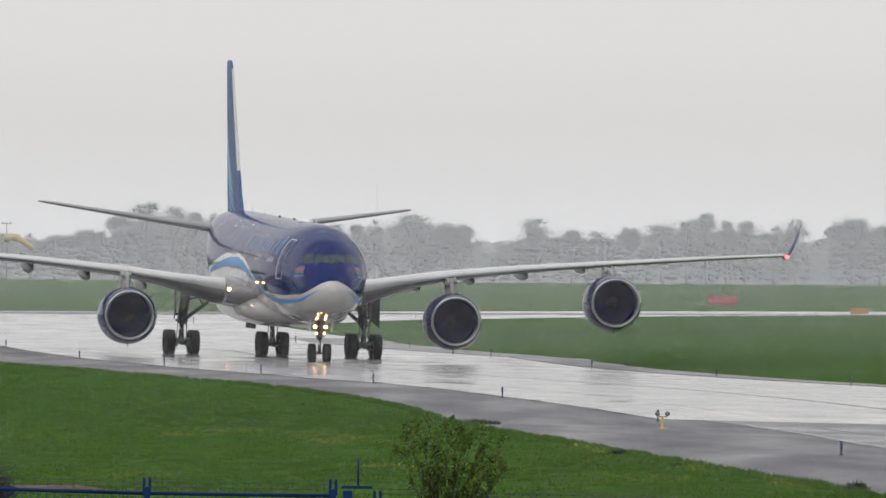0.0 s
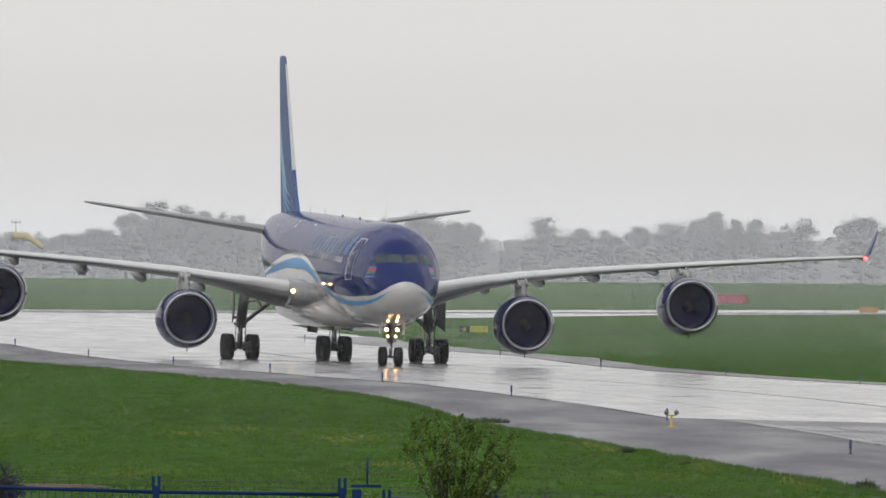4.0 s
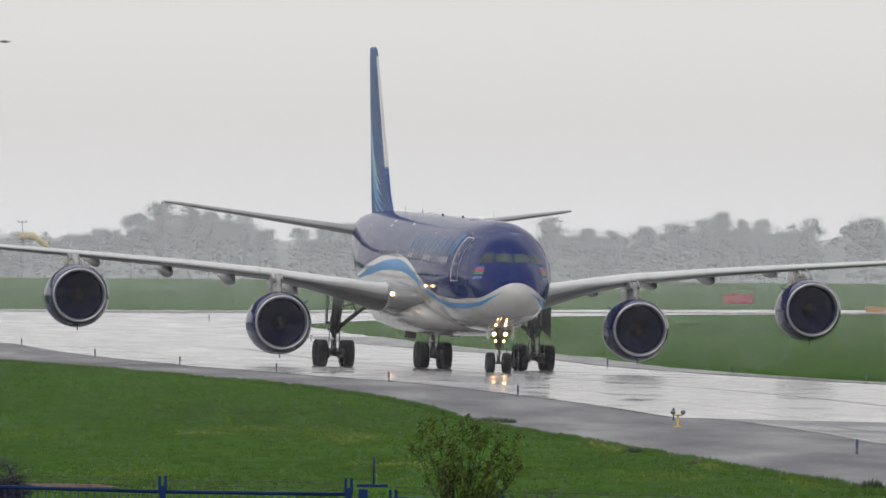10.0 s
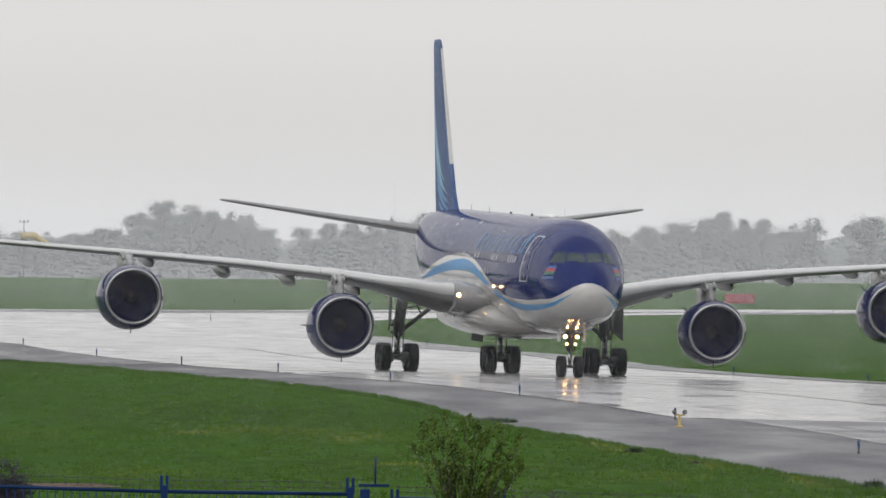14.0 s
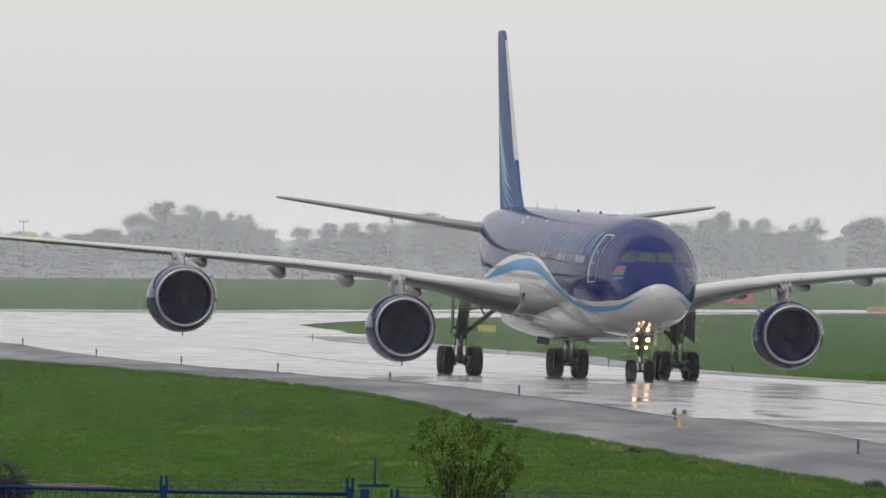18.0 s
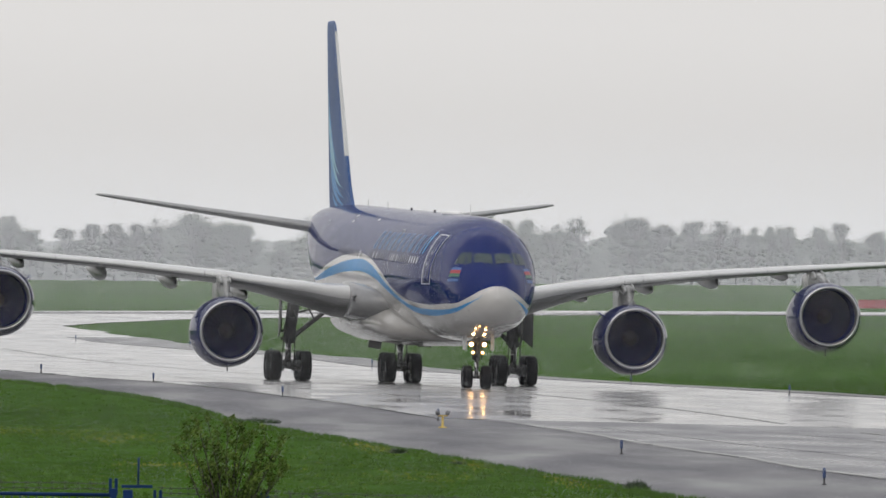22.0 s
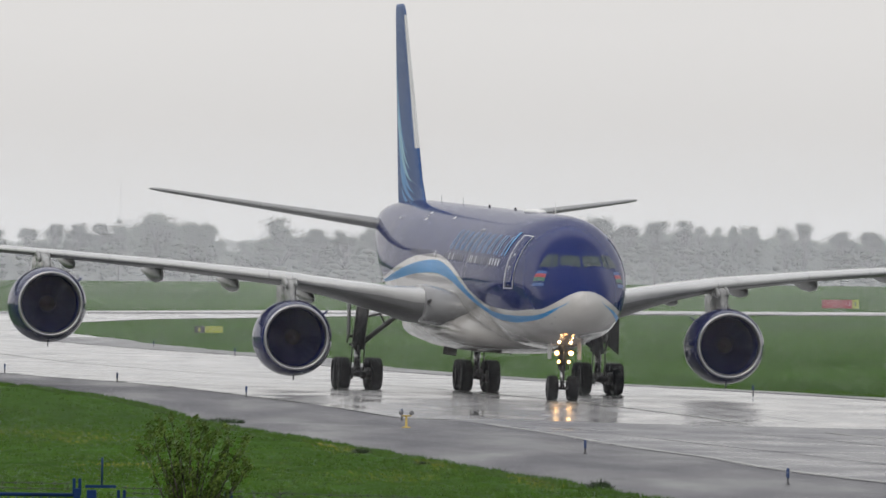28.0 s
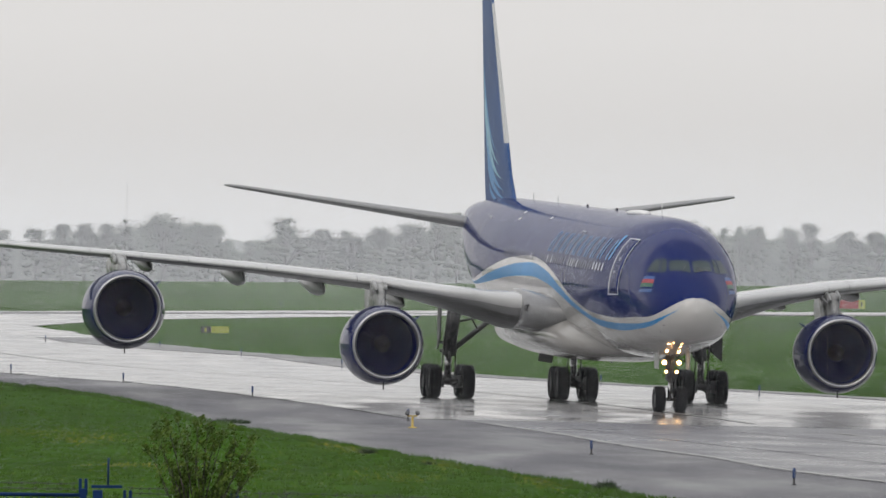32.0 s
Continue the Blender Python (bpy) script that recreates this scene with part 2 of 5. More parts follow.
E2 = [(.0, 2), (.2, 12), (.3, 83), (.65, 97), (1.1, 104), (1.7, 110), (3.5, 117.5), (6.85, 119), (10.2, 117.5), (13.2, 111.5), (16.4, 102.5), (19.3, 93), (22.9, 83.5), (27, 79), (31.8, 81.5), (36, 86.5), (40.6, 94), (48.2, 109), (60, 127), (68, 132)]
E3 = [(.0, 4), (.2, 16), (.3, 85), (.65, 100), (1.1, 109.5), (1.7, 116), (3.2, 122.5), (6.75, 126), (10.3, 124), (13.2, 117), (16.3, 109), (18.6, 102.5), (22.5, 94), (27, 90.5), (33, 93), (39.3, 99.5), (48.2, 111), (60, 129), (68, 134)]


def edge_deg(tab, y):
    return smooth_at([a for a, b in tab], [b for a, b in tab], y)


def build_hull():
    ys = [0, .03, .07, .12, .16, .2, .23, .26, .29, .33, .38, .45, .55, .65, .8, .95, 1.1, 1.3, 1.5, 1.7, 2, 2.3, 2.7, 3.1, 3.5, 4, 4.6, 5.3, 6, 6.8, 7.6, 8.5] + [9.3 + .8 * i for i in range(48)] + [47.6 + i for i in range(20)] + [67.6]
    bm = bmesh.new()
    rings = []
    for y in ys:
        a1, a2, a3 = edge_deg(E1, y), edge_deg(E2, y), edge_deg(E3, y)
        a2 = max(a2, a1 + .5)
        a3 = max(a3, a2 + .5)
        half = [a1 * i / 12 for i in range(12)] + [a1 + (a2 - a1) * i / 2 for i in range(2)] + [a2 + (a3 - a2) * i / 3 for i in range(3)] + [a3 + (180 - a3) * i / 10 for i in range(11)]
        degs = half + [-d for d in half[-2:0:-1]]
        rings.append([bm.verts.new(hull(y, d)) for d in degs])
    n = len(rings[0])
    for a, b, y in zip(rings, rings[1:], ys):
        for i in range(n):
            j = (i + 1) % n
            f = bm.faces.new((a[i], a[j], b[j], b[i]))
            k = i if i < 27 else n - 1 - i
            f.material_index = 0 if k < 12 else 1 if k < 14 else 2 if k < 17 else 1
            if y < .2:
                f.material_index = 1
    bm.faces.new(rings[0]).material_index = 1
    bm.faces.new(list(reversed(rings[-1])))
    return bm


part("fuselage", build_hull(), [NAVY, WHITE, BLUE], jet, "navy upper and white lower fuselage with a light blue wave")

# belly fairing at the wing root
rings = []
for y, w, zt, zb in [(15.2, .4, 2.75, 2.25), (16.5, 1.9, 3.1, 2.05), (18.5, 2.75, 3.5, 1.9), (21, 3.08, 3.9, 1.8), (25, 3.2, 4.0, 1.78), (31, 3.2, 4.0, 1.85), (36, 3.1, 4.0, 2.05), (39, 2.7, 3.8, 2.4), (42, 1.6, 3.4, 2.7), (43.5, .3, 3.1, 2.9)]:
    rings.append([(w * math.copysign(abs(math.sin(k * math.tau / 40)) ** .75, math.sin(k * math.tau / 40)), y, (zt + zb) / 2 + (zt - zb) / 2 * math.copysign(abs(math.cos(k * math.tau / 40)) ** .8, math.cos(k * math.tau / 40))) for k in range(40)])
part("belly_fairing", loft(rings), BELLY, jet, "white belly fairing")


def foil(n=14):
    """Unit airfoil: (chord, height) round the section, from the trailing edge over the top."""
    up, lo = [], []
    for i in range(n + 1):
        x = .5 * (1 + math.cos(math.pi * i / n))
        t = .2969 * math.sqrt(x) - .126 * x - .3516 * x * x + .2843 * x**3 - .1015 * x**4
        up.append((x, 5 * t * 1.1))
        lo.append((x, -5 * t * .9))
    return up + lo[-2:0:-1]


WING = [(1.5, 20.0, 13.2, 3.6, 1.7, 2.4), (3.6, 21.4, 12.0, 3.8, 1.55, 2), (4.2, 21.8, 11.5, 3.83, 1.51, 1.8), (5.0, 22.4, 10.8, 4.0, 1.24, 1.6), (6.2, 23.17, 10.1, 4.26, 1.02, 1.38), (7.4, 23.93, 9.45, 4.51, .82, 1.16), (9.4, 25.2, 8.3, 4.84, .64, .8), (14, 28.3, 6.7, 5.29, .47, .4), (19.3, 31.9, 5.2, 5.69, .36, .2), (26, 36.6, 3.7, 6.15, .27, 0), (30.7, 40.0, 2.6, 6.42, .19, 0)]


def surface_at(tab, s):
    return [float(np.interp(s, [r[0] for r in tab], [r[k] for r in tab])) for k in range(1, 6)]


def wing_ring(side, s, row=None):
    yl, ch, z, t, inc = row or surface_at(WING, s)
    z += side * .07 * min(max((s - 3) / 4, 0), 1)
    a = radians(inc)
    # towards the root the nose of the section sits higher, over a deeper belly
    lift = .27 * min(max((8.6 - s) / 3, 0), 1)
    sec = [(x, h * (1 - lift / .55) + lift if h >= 0 else h * (1 + lift / .45) + lift) for x, h in foil()]
    return [(side * s, yl + ch * (x * math.cos(a) + h * t / ch * math.sin(a)), z + t * h - ch * x * math.sin(a)) for x, h in sec]


for side, who in ((-1, "starboard"), (1, "port")):
    st = [1.5, 2.5, 3.6, 4.3, 5, 5.6, 6.2, 6.8, 7.4, 8.2, 9.4, 11.5, 14, 16.5, 19.3, 22.5, 26, 28.5, 30.4, 30.7]
    bm = loft([wing_ring(side, s) for s in st])
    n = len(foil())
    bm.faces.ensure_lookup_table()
    # shade below the leading edge is painted in two steps of darker grey
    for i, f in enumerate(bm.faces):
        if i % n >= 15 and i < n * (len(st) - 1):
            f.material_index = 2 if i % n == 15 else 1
    wing = part("wing", bm, [GREY, UNDER, HALF_SHADE], jet, "light grey swept wing, underside darkened with painted shade")
    # winglet
    ws = [(30.7, 40.0, 2.6, 6.42, .26), (31.1, 40.9, 2.1, 6.62, .2), (31.45, 41.8, 1.6, 7.1, .15), (31.8, 42.8, 1.1, 7.7, .1), (31.98, 43.4, .7, 8.0, .06)]
    rings = [[(side * (s + h * t * (.9 if i else .3)), yl + ch * x, z + (h * t if i == 0 else -h * t * .3)) for x, h in foil(8)] for i, (s, yl, ch, z, t) in enumerate(ws)]
    part("winglet", loft(rings), NAVY, wing, "navy canted winglet")
    bm = bmesh.new()
    bmesh.ops.create_uvsphere(bm, u_segments=10, v_segments=8, radius=.11, matrix=Matrix.Translation((side * 30.75, 39.95, 6.42)))
    if side == 1:
        part("navigation_light", bm, NAVR, wing, "lit red wingtip light")
    else:
        part("navigation_light", bm, CABIN, wing, "clear wingtip light")
    # slat and panel seams across the leading edge
    for s in (9.2, 10.15, 13.6, 16.6, 18.4, 20.4, 23.6, 27):
        rings = []
        for ds in (-.014, .014):
            r = wing_ring(side, s + ds)
            rings.append([Vector(p) + Vector((0, -.012, 0)) for p in r[10:19]])
        part("slat_seam", loft(rings, closed=False), SEAM, wing)
    # flap track fairings
    for s, ln, rad in ((7.9, 5.6, .27), (11.1, 5.2, .32), (14.3, 5.2, .34), (17.9, 4.6, .25)):
        yl, ch, z, t, inc = surface_at(WING, s)
        y1 = yl + ch * 1.04 + 4.0
        ln += 4.0
        zz = z - ch * .8 * math.sin(radians(inc)) - t * .2 - rad * .9 - (.2 if side < 0 else -.06)
        prof = [(0, .02), (.04, .35), (.12, .75), (.25, 1), (.42, .97), (.6, .7), (.8, .36), (.93, .14), (1, .03)]
        rings = [[(side * s + rad * .8 * q * math.sin(k * math.tau / 14), y1 - ln + ln * u, zz + rad * (1.5 if math.cos(k * math.tau / 14) > 0 else .95) * q * math.cos(k * math.tau / 14) + .34 * u) for k in range(14)] for u, q in prof]
        part("flap_track_fairing", loft(rings), FAIR, wing, "grey flap track fairing")
    # bulbous leading edge fillet at the root
    rings = []
    for s, y0, ln, zc, hh, hl in ((1.6, 19.5, 9, 3.62, .74, .8), (2.3, 19.6, 9, 3.64, .78, .82), (2.9, 19.8, 8, 3.68, .84, .82), (3.3, 20.2, 7, 3.72, .86, .8), (3.65, 20.6, 6, 3.78, .86, .79), (3.88, 20.95, 6, 3.82, .85, .78), (3.91, 21.1, 6, 3.82, .8, .74)):
        rings.append([(side * s, y0 + ln * (.5 - .5 * math.cos((a if a <= 10 else 20 - a) * math.pi / 10)), zc + (hh if a <= 10 else hl) * math.copysign(abs(math.sin(a * math.pi / 10)) ** .75, 10.5 - a)) for a in range(20)])
    part("root_fillet", loft(rings), FILLET, wing, "grey wing root fairing")
    part("lamp_recess", lathe([(.1, .15), (.0, .13), (.03, .1), (.05, .01)], 24), STRUT, wing, "dark lamp recess", at=pose(side * 3.78, 20.78, 3.9))

# tailplanes
TAIL = [(.6, 56.8, 6.4, 7.15, .55, 0), (2, 57.9, 5.6, 7.36, .5, 0), (6, 60.6, 4.0, 7.92, .34, 0), (10.8, 63.9, 2.3, 8.6, .18, 0), (11.25, 64.6, 1.5, 8.66, .1, 0)]
for side in (-1, 1):
    rings = []
    for s in (.6, 2, 4, 6, 8.5, 10.8, 11.25):
        yl, ch, z, t, inc = surface_at(TAIL, s)
        rings.append([(side * s, yl + ch * x, z + t * h) for x, h in foil(10)])
    part("tailplane", loft(rings), TGREY, jet, "grey tailplane")

# fin
FIN = [(7.7, 51.2, 11.9, .85), (8.3, 53.4, 9.9, .8), (9.3, 54.9, 8.8, .74), (11, 56.5, 7.7, .66), (14, 59.35, 5.75, .5), (17.0, 62.2, 3.75, .34), (17.3, 62.6, 3.3, .22), (17.42, 63.2, 2.5, .08)]


def fin_at(z):
    return [float(np.interp(z, [r[0] for r in FIN], [r[k] for r in FIN])) for k in (1, 2, 3)]


def fin_ring(z, lo=0, hi=None, out=0.0):
    yl, ch, t = fin_at(z)
    f = [(x, h) for x, h in foil(16)]
    return [((t + 2 * out) * h * (1 if h > 0 else .55 / .45) * .45, yl + ch * x - (out if x < .02 else 0), z) for x, h in f]


fin = part("fin", loft([fin_ring(z) for z in (7.7, 8.3, 9.3, 10.2, 11, 12, 13, 14, 15, 16, 17, 17.3, 17.42)]), FINB, jet, "tall navy tail fin with feather pattern")
# pale leading edge on the upper two thirds
rings = []
for z in (10.75, 11, 12, 13, 14, 15, 16, 16.9):
    yl, ch, t = fin_at(z)
    half = [(x, h) for x, h in foil(24)][20:29]
    rings.append([((t + .02) * h * (1 if h > 0 else .55 / .45) * .45, yl + ch * x - .012, z) for x, h in half])
part("leading_edge", loft(rings, closed=False), GREY, fin, "bare pale leading edge")
# feather strokes on both flanks of the fin
for side in (-1, 1):
    for k, (z0, z1, c0, c1, wd, mt) in enumerate([(8.3, 10.3, .14, .8, .16, BLUE), (8.7, 11.6, .17, .85, .17, BLUE), (9.2, 12.8, .18, .9, .15, FEATH), (9.8, 14.2, .24, .92, .11, FEATH), (10.4, 15.2, .3, .92, .09, BLUE), (8.0, 9.0, .14, .75, .14, BLUE)]):
        rings = []
        for i in range(13):
            u = i / 12
            z = z0 + (z1 - z0) * u ** 1.7
            cc = c0 + (c1 - c0) * (1 - (1 - u) ** 1.5)
            yl, ch, t = fin_at(z)
            half = min(wd, 1.9 * (1 - cc)) * math.sin(math.pi * min(max(u, .03), .97)) / 2
            row = []
            for x in (cc - half, cc + half):
                tt = 5 * .495 * t * (.2969 * math.sqrt(x) - .126 * x - .3516 * x * x + .2843 * x**3 - .1015 * x**4) + .012
                row.append((side * tt, yl + ch * x, z))
            rings.append(row)
        part("feather_stroke", loft(rings, closed=False), mt, fin)


# ---- engines ----
rows = []
for i in range(5):
    q = .36 + .87 * i / 4
    tw = .28 + .5 * i / 4
    rows.append([((q * math.sin(s * .10), 1.62 + s * .16 * math.cos(tw), q * math.cos(s * .10))) for s in (-1, -.3, .3, 1)])
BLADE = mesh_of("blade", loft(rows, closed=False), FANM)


def build_engine(side, sx, y0, zc, wing_s):
    at = pose(side * sx, y0, zc)
    cowl = lathe([(.05, 1.375), (.12, 1.412), (.35, 1.50), (.8, 1.60), (1.4, 1.675), (2.0, 1.685)], 56)
    for v in cowl.verts:
        v.co.z = v.co.z * (1 - .02 * v.co.y) - .025 * v.co.y
    nac = part("nacelle", cowl, NAVYG, jet, "navy front engine cowl", at=at)
    part("lip", lathe([(.28, 1.235), (.16, 1.245), (.07, 1.27), (.018, 1.305), (0, 1.335), (.015, 1.372), (.05, 1.396), (.09, 1.408)], 56), METAL, nac, "polished intake lip")
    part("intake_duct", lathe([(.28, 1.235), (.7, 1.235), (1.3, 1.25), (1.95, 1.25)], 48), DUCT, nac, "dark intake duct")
    rear = lathe([(2.0, 1.68), (2.6, 1.63), (3.3, 1.5), (4.1, 1.27), (4.6, 1.16), (4.6, 1.1), (3.6, 1.2)], 56)
    for v in rear.verts:
        v.co.z = v.co.z * .96 - .05
    part("rear_cowl", rear, FAIR, nac, "grey rear cowl")
    part("exhaust", lathe([(3.6, 1.0), (4.6, .85), (5.3, .62), (5.3, .55), (5.0, .45), (5.9, .08)], 32), STRUT, nac)
    for a in (-52 * side,):
        bm = bmesh.new()
        box(bm, (-.02, 1.0, 1.5), (.02, 1.9, 1.9))
        for v in bm.verts:
            if v.co.y < 1.2 and v.co.z > 1.7:
                v.co.y = 1.65
        part("strake", bm, NAVY, nac, at=pose(0, 0, 0, 0, a, 0), smooth=False)
    bm = bmesh.new()
    box(bm, (-.025, .9, -1.83), (.025, 1.03, -1.55))
    part("drain_mast", bm, STRUT, nac, smooth=False)
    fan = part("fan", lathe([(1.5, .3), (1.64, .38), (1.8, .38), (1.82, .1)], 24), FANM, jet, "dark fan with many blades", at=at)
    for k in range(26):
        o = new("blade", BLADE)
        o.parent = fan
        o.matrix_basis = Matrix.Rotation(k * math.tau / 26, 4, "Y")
    part("spinner", lathe([(1.16, .01), (1.2, .08), (1.32, .2), (1.5, .32), (1.64, .37)], 24), SPIN, fan, "near-black spinner cone")
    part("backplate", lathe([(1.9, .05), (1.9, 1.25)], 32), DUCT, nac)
    # pylon
    yl, ch, z, t, inc = surface_at(WING, wing_s)
    pts = [(y0 + 1.5, zc + 1.45, zc + 1.56, .05), (y0 + 2.1, zc + 1.3, zc + 1.85, .14), (yl - .4, zc + 1.2, z - .12, .23), (yl + .6, zc + 1.1, z + .02, .3), (yl + 2.2, zc + 1.0, z - .05, .22), (yl + 4.2, zc + 1.35, z - .25, .1)]
    rings = [[(side * sx + w * math.copysign(abs(math.sin(k * math.tau / 16)) ** .6, math.sin(k * math.tau / 16)), y, (a + b) / 2 + (b - a) / 2 * math.copysign(abs(math.cos(k * math.tau / 16)) ** .6, math.cos(k * math.tau / 16))) for k in range(16)] for y, a, b, w in pts]
    pyl = part("pylon", loft(rings), PYL, jet, "grey engine pylon")
    # lumpy fairings where the pylon meets the slat and the cowl
    for dx, dy, dz, a, b, c in ((-.24, yl + .1, z - .22, .12, 1.1, .22), (.2, yl + .3, z - .2, .12, 1.0, .24), (.2, y0 + 2.6, zc + 1.66, .1, 1.1, .16)):
        bm = bmesh.new()
        bmesh.ops.create_uvsphere(bm, u_segments=16, v_segments=10, radius=1, matrix=pose(side * sx + dx, dy, dz, 8, 0, 0) @ Matrix.Diagonal((a, b, c, 1)))
        part("pylon_fairing", bm, PYL, pyl)
    bm = bmesh.new()
    for i in range(9):
        u = i / 8
        p = [Vector((side * sx + .16 * math.sin(4.2 * q + .4), yl - .5 - 1.4 * q, z - .3 + (zc + 1.62 - z + .3) * q)) for q in (u, min(u + .125, 1))]
        if i < 8:
            tube(bm, p[0], p[1], .013, n=6)
    part("pylon_seam", bm, LINE, pyl)
    return fan, at


FANS = [build_engine(-1, 9.3, 22.2, 2.27, 9.4), build_engine(1, 9.36, 22.4, 2.33, 9.4), build_engine(-1, 19.28, 28.0, 3.43, 19.3), build_engine(1, 19.24, 28.1, 3.55, 19.3)]

# ---- cockpit glazing, door, cabin windows, markings ----
SHADED = {0, 1, 2, 3, 10, 12, 13, 22, 24, 32}
for s in (-1, 1):
    for cs in ([(2.34, 26.5), (2.08, 1.5), (1.36, 2.2), (1.85, 31.5)], [(2.62, 33), (2.42, 28), (1.9, 34.5), (2.06, 43)], [(2.84, 42), (2.64, 34.3), (2.1, 44.2), (2.76, 58.5)]):
        part("cockpit_window", hull_patch([(y, s * d) for y, d in cs], .008, thick=False), GLASS, jet, "dark cockpit window")
    door = part("cabin_door", hull_patch([(y, s * d) for y, d in ((6.35, 45), (5.1, 42), (5.35, 93.5), (6.7, 94))], .01, 4, 10), NAVY, jet, "navy cabin door outlined in white")
    for c4 in ([(6.43, 45), (6.35, 45), (6.7, 94.5), (6.78, 94.5)], [(5.12, 41.5), (5.06, 41.5), (5.3, 93.8), (5.36, 93.8)], [(6.43, 44.4), (5.06, 41.0), (5.06, 42.0), (6.43, 45.2)], [(6.78, 94.4), (5.3, 93.3), (5.3, 93.8), (6.78, 95.0)]):
        part("door_outline", hull_patch([(y, s * d) for y, d in c4], .018, 2, 12, False), PALE, door, "white outline")
    for y, d in ((6.05, 63), (6.25, 75)):
        part("door_window", hull_patch([(y, s * d), (y - .2, s * d), (y - .2, s * (d + 3)), (y, s * (d + 3))], .018, 1, 1), CABIN, door)
    # national colours under the cockpit side window
    for (a, b), mt in (((0, .19), FLAGB), ((.19, .43), RED), ((.43, .67), GREEN), ((.8, 1.0), FLAGB)):
        top = [(2.72, 63), (2.12, 51)]
        bot = [(2.8, 82.5), (1.82, 70)]
        mix = lambda u, k: (top[k][0] * (1 - u) + bot[k][0] * u, s * (top[k][1] * (1 - u) + bot[k][1] * u))
        part("flag_stripe", hull_patch([mix(a, 0), mix(a, 1), mix(b, 1), mix(b, 0)], .009, 3, 1, False), mt, jet)
    # title as plain slanted bars
    for i in range(10):
        y = 23.6 - i * 1.74
        for dy in (0, .56):
            c4 = [(y + .05 - dy, 48), (y - .10 - dy, 48), (y + .20 - dy, 67.5), (y + .35 - dy, 67.5)]
            part("title_bar", hull_patch([(a, s * d) for a, d in c4], .014, 1, 5, False), TITLE, jet)
    part("title_bar", hull_patch([(y, s * d) for y, d in ((7.6, 43), (7.15, 42), (7.45, 66), (7.6, 66))], .014, 1, 5, False), BLUE, jet)
    # cabin windows, a few with the blind down
    for i in range(46):
        y = 8.2 + i * .62
        if 25.5 < y < 27 or 17.0 < y < 18.2:
            continue
        part("cabin_window", hull_patch([(y, s * 70.6), (y + .26, s * 70.6), (y + .26, s * 77), (y, s * 77)], .014, 1, 2, False), CABIN if i in SHADED else PORTH, jet, "window with its pale blind down" if i in SHADED else "dark window")
    # second door amidships and rear door outlines
    for y0 in (17.1, 47.0):
        for c4 in ([(y0, 44), (y0 + .05, 44), (y0 + .05, 92), (y0, 92)], [(y0 + 1.1, 44), (y0 + 1.05, 44), (y0 + 1.05, 92), (y0 + 1.1, 92)], [(y0, 44), (y0 + 1.1, 44), (y0 + 1.1, 45), (y0, 45)]):
            part("door_outline", hull_patch([(y, s * d) for y, d in c4], .016, 2, 8, False), FAIR, jet)
# wipers, static ports and small fittings on the nose
for s in (-1, 1):
    bm = bmesh.new()
    pts = [hull(1.42 + .1 * i, s * (17 - 2.6 * i), .03) for i in range(5)]
    for a, b in zip(pts, pts[1:]):
        tube(bm, a, b, .008, n=5)
    part("wiper", bm, LINE, jet)
    for y, d in ((1.0, 118), (1.5, 128), (2.3, 134), (2.9, 126)):
        part("static_port", hull_patch([(y, s * d), (y + .07, s * d), (y + .07, s * (d + 2)), (y, s * (d + 2))], .006, 1, 1, False), LINE, jet)
    for y, d in ((2.5, 88), (2.75, 92)):
        a = hull(y, s * d, 0)
        part("probe", tube(bmesh.new(), a, a + Vector((s * .1, -.14, 0)), .014, .008, 6), STRUT, jet)
    for y in (12.6, 30.4):
        part("panel_seam", hull_patch([(y, s * 20), (y + .02, s * 20), (y + .02, s * 99), (y, s * 99)], .004, 1, 16, False), LINE, jet)
    # small white marks on the upper rear fuselage
    for y, d in ((30, 33), (39, 30), (38, 39)):
        part("fuselage_mark", hull_patch([(y, s * d), (y + .5, s * d), (y + .5, s * (d + 3)), (y, s * (d + 3))], .01, 1, 1, False), PALE, jet)
# aerials and beacons on the spine
for y, hgt, ln, mt in ((9.9, .5, .2, PALE), (40.0, .32, .16, FAIR), (47.6, .32, .16, FAIR)):
    bm = bmesh.new()
    z = hull(y, 0).z - .03
    loft([[(-.02, y, z), (0, y - ln / 2, z), (.02, y, z), (0, y + ln / 2, z)], [(-.012, y + .1, z + hgt), (0, y, z + hgt), (.012, y + .1, z + hgt), (0, y + .2, z + hgt)]], bm)
    part("aerial", bm, mt, jet, smooth=False)
bm = bmesh.new()
z = hull(16.4, 0).z
loft([[(w * math.cos(k * math.tau / 12), 16.4 + l * math.sin(k * math.tau / 12), z + h) for k in range(12)] for w, l, h in ((.42, 2.1, -.06), (.4, 1.9, .05), (.28, 1.5, .1), (.05, .4, .13))], bm)
part("antenna_fairing", bm, PALE, jet, "white antenna fairing on the spine")


